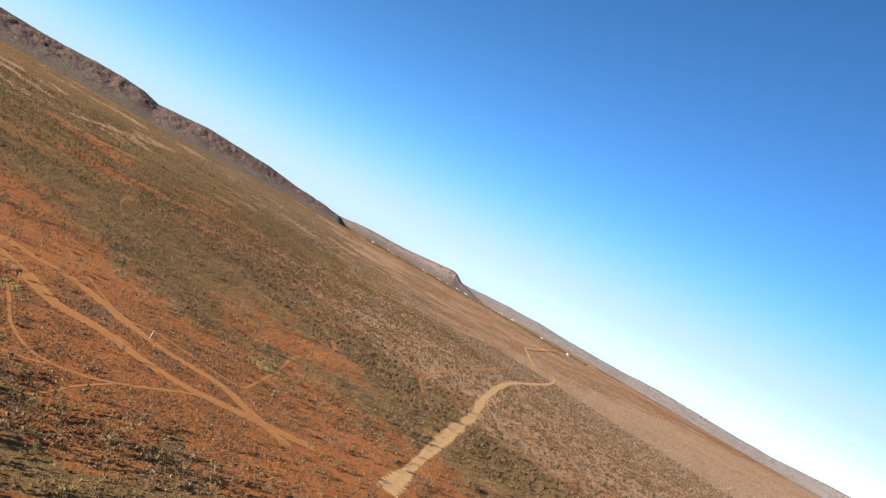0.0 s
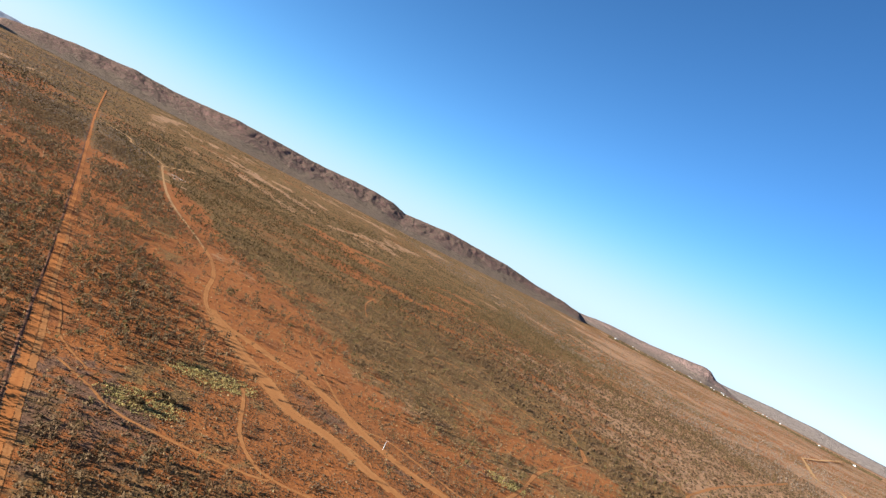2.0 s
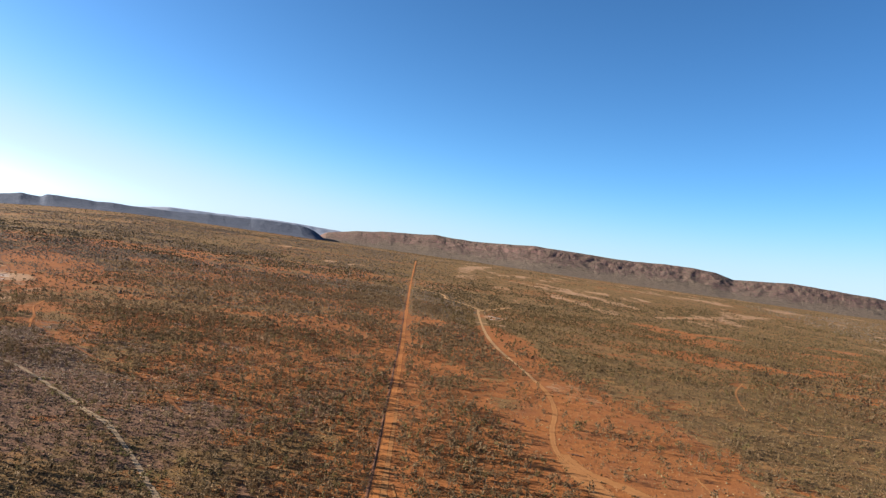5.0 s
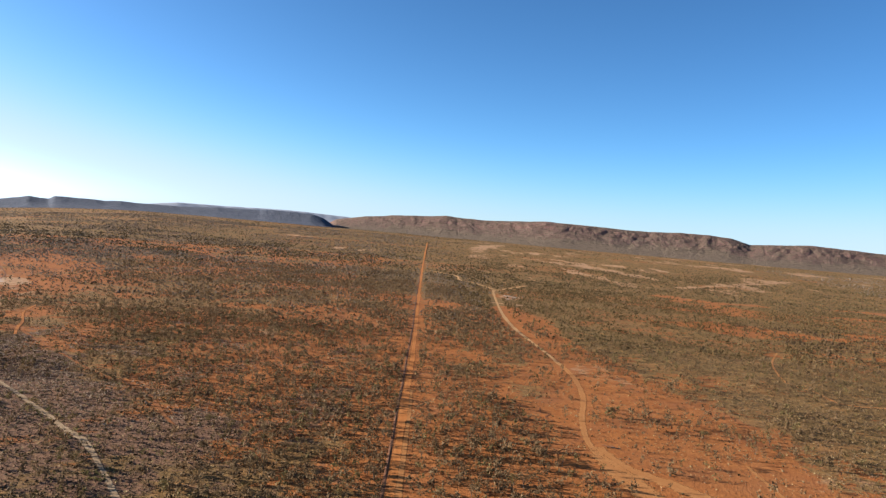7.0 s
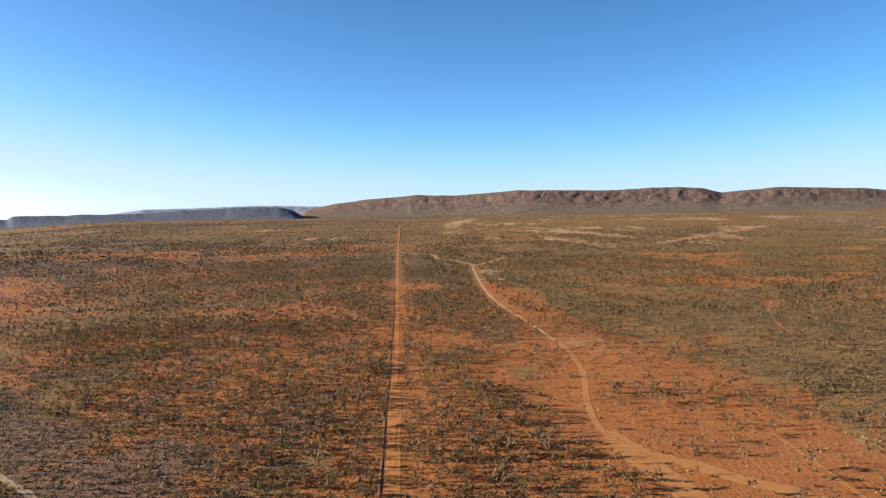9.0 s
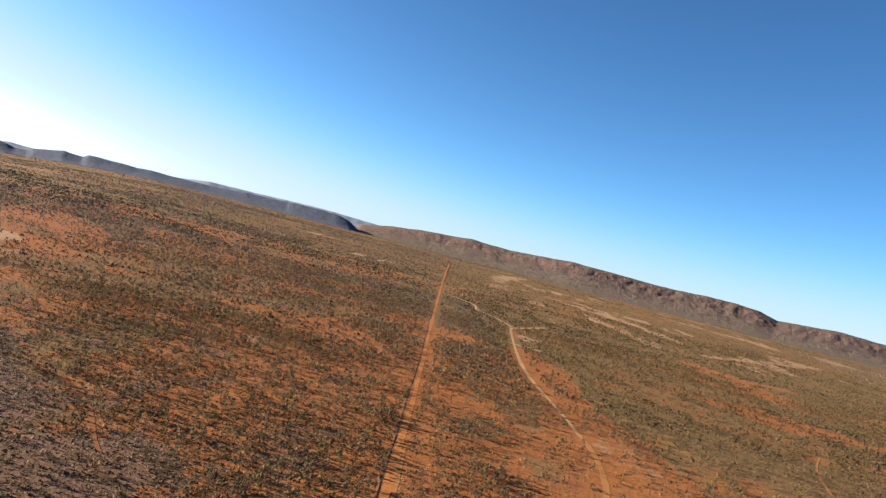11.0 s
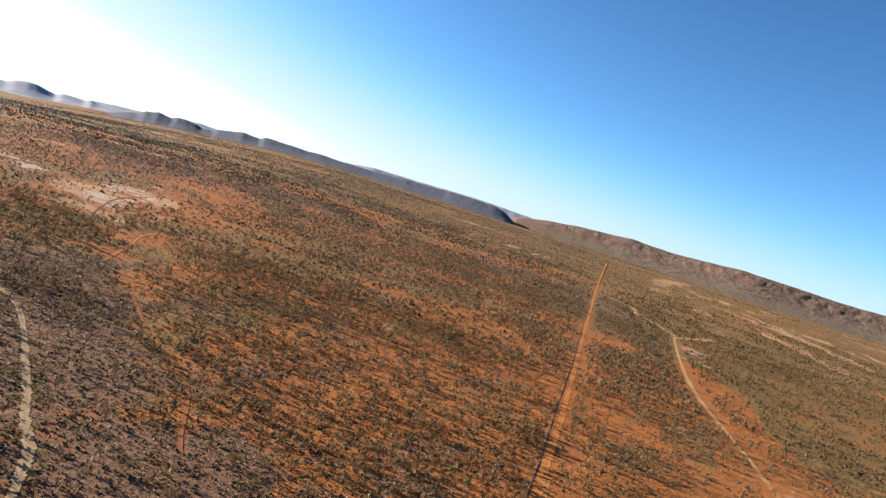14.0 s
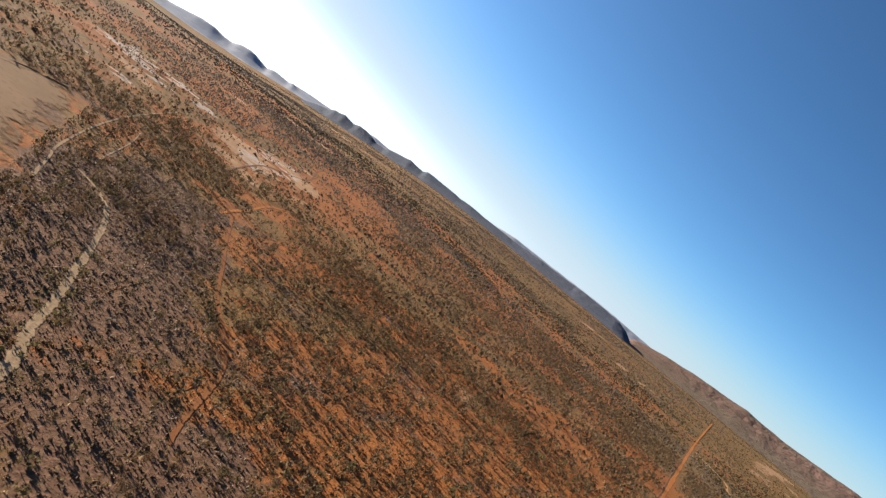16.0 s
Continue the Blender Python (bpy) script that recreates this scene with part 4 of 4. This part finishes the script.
# taller shrubs, in three belts by distance along the plan
px, py, r = plant(11, (-330, 420, -60, 520), 66000, lambda x, y: density(x, y) * step(-60, 80, y) * (0.62 + 0.5 * step(70, 0, x) - 0.2 * step(-90, -150, x)), 1.8)
TREE_SPOTS = np.nonzero((py > 60) & (py < 330) & (r.random(len(px)) < 0.14))[0][:260]
shrub = np.ones(len(px), bool)
shrub[TREE_SPOTS] = False
green = r.random(len(px)) < 0.16
for m, mat, nm, lab in ((shrub & ~green, LEAF, "mulga_shrubs", "many grey-green mulga shrubs on red sand"),
                        (shrub & green, LEAF_GREEN, "green_shrubs", "scattered olive-green bushes on red sand")):
    scatter(nm, near_shapes, px[m], py[m], 0.6 + 1.0 * r.random(m.sum()) ** 1.6, mat, lab, "shrubs", 12)
tree_x, tree_y = px[TREE_SPOTS], py[TREE_SPOTS]

px, py, r = plant(21, (-650, 900, 470, 1150), 110000, lambda x, y: density(x, y) * (1 - 0.4 * step(-120, -260, x)) * (1 - step(880, 1150, y + (fbm(x / 90.0, y / 90.0, 77, 3) - 0.5) * 300)), 5.0)
m = py > 520
px, py = px[m], py[m]
olive_side = px > np.interp(py, [520, 580, 730, 1200], [95, 85, 40, 20])
hazed_side = px < -300 - 80 * vnoise(px / 40.0, py / 40.0, 105)
m = ~olive_side & hazed_side
scatter("hazed_shrubs_beyond", mid_shapes, px[m], py[m], 0.5 + 0.6 * r.random(m.sum()) ** 1.5, LEAF_HAZED, "grey-brown shrubs, lightened as in haze, over pale red soil", "shrubs", 70)
m = ~olive_side & ~hazed_side
scatter("mulga_shrubs_beyond", mid_shapes, px[m], py[m], 0.6 + 0.8 * r.random(m.sum()) ** 1.5, LEAF, "dense belt of grey-green mulga shrubs", "shrubs", 22)
scatter("olive_shrubs_beyond", mid_shapes, px[olive_side], py[olive_side], 0.45 + 0.85 * r.random(olive_side.sum()) ** 1.8, LEAF_OLIVE, "belt of olive shrubs on tan soil", "shrubs", 27)
px, py, r = plant(23, (330, 1000, -120, 560), 26000, lambda x, y: 0.2 + density(x, y) * 0.3, 1.0)
m = ~((px < 420) & (py > 60))
scatter("mulga_shrubs_east", mid_shapes, px[m], py[m], 0.4 + 0.6 * r.random(m.sum()) ** 1.5, LEAF_OLIVE, "olive shrubs spread over orange soil", "shrubs", 24)

px, py, r = plant(28, (300, 1150, -150, 760), 84000, lambda x, y: 0.24 + 0.36 * step(0.40, 0.60, fbm(x / 16.0, y / 16.0, 79, 4)), 1.0)
scatter("east_bushes", far_shapes, px, py, 0.5 + 0.85 * r.random(len(px)) ** 1.6, LEAF_TUSSOCK, "small brown bushes in clumps over tan soil", "low bushes", 29)
px, py, r = plant(67, (850, 2700, 150, 2000), 100000, lambda x, y: (0.25 + 0.35 * step(0.42, 0.58, fbm(x / 20.0, y / 20.0, 103, 4))) * (1 - 0.8 * step(1700, 2700, np.hypot(x, y))), 3.0)
scatter("far_east_bushes", far_shapes, px, py, 0.6 + 1.0 * r.random(len(px)) ** 1.5, LEAF_HAZED, "brown bushes in clumps over a tan plain", "low bushes", 68)
px, py, r = plant(25, (-700, -330, 230, 560), 16000, lambda x, y: 0.6 * density(x, y), 1.0)
scatter("mulga_shrubs_west", mid_shapes, px, py, 0.5 + 0.7 * r.random(len(px)) ** 1.5, LEAF, "brown-olive shrubs beside a bare field", "shrubs", 26)
px, py, r = plant(31, (-2300, 3000, -200, 3100), 100000, lambda x, y: (0.25 + 0.75 * step(0.42, 0.6, fbm(x / 160.0, y / 110.0, 81, 4))) * (1 - 0.7 * soil_map(x, y)[2]), 1.0)
m = (np.hypot(px, py) > 1050) & ((py > 1150) | (px > 1000) | (px < -650) | ((px > 900) & (py > 500)))
scatter("far_scrub", far_shapes, px[m], py[m], 0.6 + 0.9 * r.random(m.sum()) ** 1.5, LEAF_OLIVE, "far grey-brown scrub covering the plain", "shrubs", 32)

px, py, r = plant(35, (-1500, 160, 820, 2300), 60000, lambda x, y: step(160, -160, x) * (0.12 + 0.8 * step(0.40, 0.58, fbm(x / 110.0, y / 55.0, 69, 5))), 3.0)
scatter("dark_scrub_bands", far_shapes, px, py, 0.6 + 0.9 * r.random(len(px)) ** 1.5, LEAF_HAZED, "dark bands of dense brown scrub on the far plain", "shrubs", 36)
px, py, r = plant(33, (-900, 1250, 820, 1750), 90000, lambda x, y: (0.15 + 0.7 * step(0.40, 0.62, fbm(x / 60.0, y / 60.0, 83, 4))) * step(820, 1100, y) * (1 - step(1350, 1750, y)), 4.0)
scatter("far_scrub_belt", far_shapes, px, py, 0.6 + 0.9 * r.random(len(px)) ** 1.5, LEAF_DARK, "belt of brown-olive scrub on the plain", "shrubs", 34)

# low bushes and dry tufts between the shrubs
px, py, r = plant(41, (-330, 460, 20, 620), 44000, lambda x, y: 0.06 + 0.3 * fbm(x / 20.0, y / 20.0, 95, 3) + 0.5 * soil_map(x, y)[1] + 0.4 * soil_map(x, y)[0], 0.5)
grey_ones = r.random(len(px)) < 0.3
scatter("saltbushes", bush_shapes, px[grey_ones], py[grey_ones], 0.45 + 0.7 * r.random(grey_ones.sum()) ** 1.5, LEAF_GREY, "low grey saltbushes on bare soil", "low bushes", 42)
scatter("low_bushes", bush_shapes, px[~grey_ones], py[~grey_ones], 0.5 + 1.0 * r.random((~grey_ones).sum()) ** 1.5, LEAF_DARK, "low dark olive bushes on bare soil", "low bushes", 43)
px, py, r = plant(45, (60, 1100, -100, 1150), 30000, lambda x, y: 0.35 + 0.6 * soil_map(x, y)[1], 4.0)
m = (py > 600) | (px > 440)
scatter("olive_scrub", tuft_shapes, px[m], py[m], 1.4 + 2.0 * r.random(m.sum()) ** 1.5, LEAF_OLIVE, "low olive scrub dotted over orange soil", "low bushes", 46)
px, py, r = plant(47, (-700, 60, 600, 1150), 30000, lambda x, y: 0.3 + 0.5 * soil_map(x, y)[1], 1.5)
scatter("low_scrub_west", tussock_shapes, px, py, 1.4 + 2.0 * r.random(len(px)) ** 1.5, LEAF_HAZED, "low brown-olive scrub dotted over red soil", "low bushes", 48)
px, py, r = plant(51, (-260, 300, 40, 430), 20000, lambda x, y: 0.25 + 0.3 * step(0.45, 0.6, fbm(x / 25.0, y / 25.0, 91, 3)) + 0.5 * soil_map(x, y)[0], 0.3)
scatter("grass_tufts", tuft_shapes, px, py, 0.6 + 0.8 * r.random(len(px)), GRASS, "dry straw-coloured grass tufts", "grass", 52)
px, py, r = plant(55, (-300, 60, 150, 460), 120000, lambda x, y: 0.85 * step(60, -60, x) * step(250, 330, y) * step(0.3, 0.8, soil_map(x, y)[0]) * (0.25 + 0.75 * step(0.4, 0.6, fbm(x / 14.0, y / 14.0, 97, 3))), 0.3)
scatter("pale_saltbushes", tuft_shapes, px, py, 0.8 + 0.9 * r.random(len(px)), LEAF_PALE, "small pale grey saltbushes dotted over ashen soil", "low bushes", 56)
px, py, r = plant(57, (-210, 0, 115, 340), 60000, lambda x, y: (1 - step(1.5, 7, abs(x - np.interp(y, [121, 165, 202, 238, 271, 300, 327], [-20, -50, -65, -88, -117, -146, -190])))) * 0.5 * step(0.35, 0.6, fbm(x / 9.0, y / 9.0, 99, 3)), 0.0)
scatter("gully_bushes", tuft_shapes, px, py, 0.9 + 1.1 * r.random(len(px)), LEAF_GULLY, "yellow-green bushes lining a dry gully", "low bushes", 58)
px, py, r = plant(61, (10, 215, 110, 215), 80000, lambda x, y: np.maximum(np.maximum(blob(x, y, 54, 190, 15, 9), 0.8 * blob(x, y, 29, 150, 12, 9)), blob(x, y, 188, 187, 9, 9)), 0.2)
scatter("green_hollow", tuft_shapes, px, py, 0.6 + 0.7 * r.random(len(px)), LEAF_LIME, "patch of pale yellow-green growth in a hollow", "grass", 62)


px, py, r = plant(69, (0, 190, 55, 235), 70000, lambda x, y: blob(x, y, 95, 140, 85, 80) * (0.35 + 0.65 * step(0.38, 0.58, fbm(x / 9.0, y / 9.0, 107, 3))), 0.3)
scatter("wash_tussocks", tussock_shapes, px, py, 0.35 + 0.5 * r.random(len(px)) ** 1.5, LEAF_TUSSOCK, "small brown tussocks dotted over a sandy wash", "low bushes", 72)
px, py, r = plant(65, (-300, 280, 50, 430), 160000, lambda x, y: (0.1 + 0.5 * blob(x, y, 95, 140, 85, 80) + 0.75 * np.maximum(soil_map(x, y)[0], soil_map(x, y)[1]) * (1 - step(340, 430, y) * step(-60, 0, x)) + 0.9 * step(-20, -50, x) * step(-190, -160, x) * (1 - step(260, 330, y))) * (0.3 + 0.7 * step(0.4, 0.6, fbm(x / 12.0, y / 12.0, 101, 3))), 0.2)
scatter("low_tussocks", tussock_shapes, px, py, 0.4 + 0.75 * r.random(len(px)) ** 1.5, LEAF_LITTER, "small dark tussocks dotted over bare soil", "low bushes", 66)


# ---- single trees near the flight line ----
def tube(bm, a, b, ra, rb, sides=5):
    a, b = Vector(a), Vector(b)
    q = (b - a).to_track_quat("Z", "Y")
    rings = []
    for p, rad in ((a, ra), (b, rb)):
        rings.append([bm.verts.new(p + q @ Vector((rad * math.cos(2 * math.pi * k / sides), rad * math.sin(2 * math.pi * k / sides), 0))) for k in range(sides)])
    for k in range(sides):
        bm.faces.new((rings[0][k], rings[0][(k + 1) % sides], rings[1][(k + 1) % sides], rings[1][k]))
    bm.faces.new(rings[1])


def part(name, bm, mat, parent, label=""):
    me = bpy.data.meshes.new(name)
    bm.to_mesh(me)
    bm.free()
    me.materials.append(mat)
    ob = new(name, me)
    ob.parent = parent
    return tagged(ob, label)


def small_tree(seed, height, width, mat, label, name, leaves=480):
    r = np.random.default_rng(seed)
    root = new(name)
    tagged(root, label, "tree", "trees and tall shrubs on the plain")
    bm = bmesh.new()
    fork = 0.32 * height
    lean = r.normal(0, 0.12, 2)
    tube(bm, (0, 0, -0.3), (lean[0], lean[1], fork), 0.13, 0.09)
    trunk = part("trunk", bm, BARK, root)
    for k in range(5):
        a = 2 * math.pi * (k + r.random() * 0.6) / 5
        out = width * (0.22 + 0.14 * r.random())
        bm = bmesh.new()
        tube(bm, (lean[0], lean[1], fork * 0.92), (lean[0] + math.cos(a) * out, lean[1] + math.sin(a) * out, height * (0.62 + 0.25 * r.random())), 0.07, 0.02, 4)
        part("limb", bm, BARK, trunk)
    tri = leaf_cloud(r, leaves, width * 0.5, height * 0.62, height * 0.34, 0.1, 8).reshape(-1, 3)
    mesh_object("crown", tri, np.arange(len(tri)).reshape(-1, 3), mat, parent=root)
    return root


kinds = [small_tree(301, 4.2, 2.9, LEAF, "grey-green mulga tree with a ragged crown on red sand", "mulga_tree", 520),
         small_tree(302, 3.4, 2.7, LEAF, "spreading grey-green mulga tree on red sand", "mulga_tree"),
         small_tree(303, 5.0, 3.0, LEAF_GREEN, "taller olive-green tree with an open crown", "bloodwood_tree"),
         small_tree(304, 3.0, 2.4, LEAF_GREEN, "small yellow-green wattle with a round ragged crown", "wattle_tree"),
         small_tree(305, 3.8, 2.3, LEAF_GREY, "thin half-bare grey tree on bare soil", "bare_tree", 200)]
tree_rng = np.random.default_rng(77)
tree_zs = ground_z(tree_x, tree_y)
for k, (tx, ty, tz) in enumerate(zip(tree_x, tree_y, tree_zs)):
    src = kinds[int(tree_rng.choice(5, p=[0.34, 0.26, 0.12, 0.14, 0.14]))]
    sc = 0.7 + 0.5 * tree_rng.random()
    m = pose(tx, ty, tz, 0, 0, tree_rng.random() * 360) @ Matrix.Scale(sc, 4)
    if k < 5:
        kinds[k].matrix_basis = pose(tx, ty, tz, 0, 0, 40 * k)
    else:
        ob = copy_thing(src, pose(tx, ty, tz, 0, 0, tree_rng.random() * 360))
        ob.scale = (sc, sc, sc)


# ---- dense dark bushes on the pale mound ----
def round_bush(seed, size):
    r = np.random.default_rng(seed)
    root = new("dark_bush")
    tagged(root, "dense dark round bush on a pale mound", "bush", "dark bushes on the pale mound")
    bm = bmesh.new()
    for k in range(4):
        a = 2 * math.pi * (k + r.random()) / 4
        tube(bm, (0, 0, -0.2), (math.cos(a) * 0.5 * size, math.sin(a) * 0.5 * size, 0.6 * size), 0.06, 0.03, 4)
    part("stem", bm, BARK, root)
    tri = leaf_cloud(r, 420, size, size * 1.1, size * 0.2, 0.16, 7).reshape(-1, 3)
    mesh_object("crown", tri, np.arange(len(tri)).reshape(-1, 3), LEAF_DARK, parent=root)
    return root


bush = round_bush(501, 1.3)
for k, (bx, by, bs) in enumerate(((27, 146.5, 1.2), (30.5, 155, 0.9), (35, 156, 1.3), (38, 155, 0.8), (25.5, 149, 0.8))):
    spot = pose(bx, by, float(ground_z(bx, by)), 0, 0, 70 * k)
    ob = bush if k == 0 else copy_thing(bush, spot)
    ob.matrix_basis = spot
    ob.scale = (bs, bs, bs)


# ---- fallen dead trees ----
def fallen_tree(x, y, turn, size, seed):
    r = np.random.default_rng(seed)
    root = new("fallen_tree")
    tagged(root, "dark fallen dead tree with forked bare branches", "dead tree", "fallen trees on the plain")
    bm = bmesh.new()
    tube(bm, (0, 0, 0.12), (size * 0.6, 0.1, 0.35), 0.2, 0.13, 6)
    part("trunk", bm, DEAD, root)
    for k, (s, a) in enumerate(((0.55, 28), (0.6, -24), (0.35, 40), (0.42, -38))):
        bm = bmesh.new()
        x0 = size * (0.6 if k < 2 else 0.35)
        l = size * s * (0.6 + 0.2 * r.random())
        x1, y1 = x0 + l * math.cos(radians(a)), l * math.sin(radians(a))
        tube(bm, (x0 - 0.05, 0.08, 0.28), (x1, y1, 0.55), 0.11, 0.05)
        tube(bm, (x1, y1, 0.55), (x1 + l * 0.3, y1 + l * 0.25 * (1 if a > 0 else -1), 0.15), 0.05, 0.03, 4)
        part("branch", bm, DEAD, root)
    root.matrix_basis = pose(x, y, float(ground_z(x, y)), 0, 0, turn)


for k, (fx, fy, ft, fs) in enumerate(((28, 425, 30, 13), (39, 392, 40, 11), (75, 286, 170, 6), (-98, 300, -60, 9), (-70, 330, 20, 7))):
    fallen_tree(fx, fy, ft, fs, 400 + k)


# ---- pole in the wash ----
def steel_pole(x, y, height):
    root = new("steel_pole")
    tagged(root, "thin pale steel pole with a short crossarm standing in the wash", "pole")
    bm = bmesh.new()
    tube(bm, (0, 0, -0.4), (0, 0, height), 0.09, 0.06, 8)
    part("shaft", bm, STEEL, root)
    bm = bmesh.new()
    tube(bm, (-0.05, 0, height - 0.15), (0.9, 0, height - 0.05), 0.05, 0.04, 6)
    part("crossarm", bm, STEEL, root)
    root.matrix_basis = pose(x, y, float(ground_z(x, y)))


steel_pole(119.3, 175.5, 3.9)

# trees round the far settlement
r = np.random.default_rng(88)
t_az, t_d = np.radians(r.uniform(42, 62, 2600)), r.uniform(3300, 3750, 2600)
scatter("settlement_trees", far_shapes, EYE[0] + np.sin(t_az) * t_d, EYE[1] + np.cos(t_az) * t_d, 2.0 + 2.0 * r.random(2600), LEAF_DARK, "far belt of dark trees round a settlement", "trees", 89)


# ---- houses of a far settlement below the mesa ----
def house(x, y, turn, w, d, h, mat, label):
    root = new("house")
    tagged(root, label, "house", "houses of the far settlement")
    z = float(ground_z(x, y))
    bm = bmesh.new()
    bmesh.ops.create_cube(bm, size=1.0, matrix=Matrix.Translation((0, 0, h / 2 - 0.3)) @ Matrix.Diagonal((w, d, h + 0.6, 1)))
    part("wall", bm, mat, root)
    bm = bmesh.new()
    e = 0.8
    ridge = [bm.verts.new((sx_ * (w / 2 + e), 0, h + 2.2)) for sx_ in (-1, 1)]
    low = [bm.verts.new((sx_ * (w / 2 + e), sy_ * (d / 2 + e), h)) for sy_ in (-1, 1) for sx_ in (-1, 1)]
    bm.faces.new((low[0], low[1], ridge[1], ridge[0]))
    bm.faces.new((ridge[0], ridge[1], low[3], low[2]))
    bm.faces.new((low[0], ridge[0], low[2]))
    bm.faces.new((low[1], low[3], ridge[1]))
    bm.faces.new((low[0], low[2], low[3], low[1]))
    part("roof", bm, IRON, root, "pale iron roof")
    root.matrix_basis = pose(x, y, z, 0, 0, turn)


house_rng = np.random.default_rng(91)
for k in range(30):
    a, d = house_rng.uniform(43.5, 56), house_rng.uniform(3500, 4000)
    house(EYE[0] + math.sin(radians(a)) * d, EYE[1] + math.cos(radians(a)) * d, house_rng.uniform(0, 180), house_rng.uniform(4.5, 8), 5, 2.7, WHITE,
          "small white house with a pale roof on the far plain")
for a, d, w in ((42.6, 3600, 26), (60.4, 3400, 15), (58.0, 3600, 12)):
    house(EYE[0] + math.sin(radians(a)) * d, EYE[1] + math.cos(radians(a)) * d, 20, w, 10, 5, WHITE, "white shed with a pale roof on the far plain")
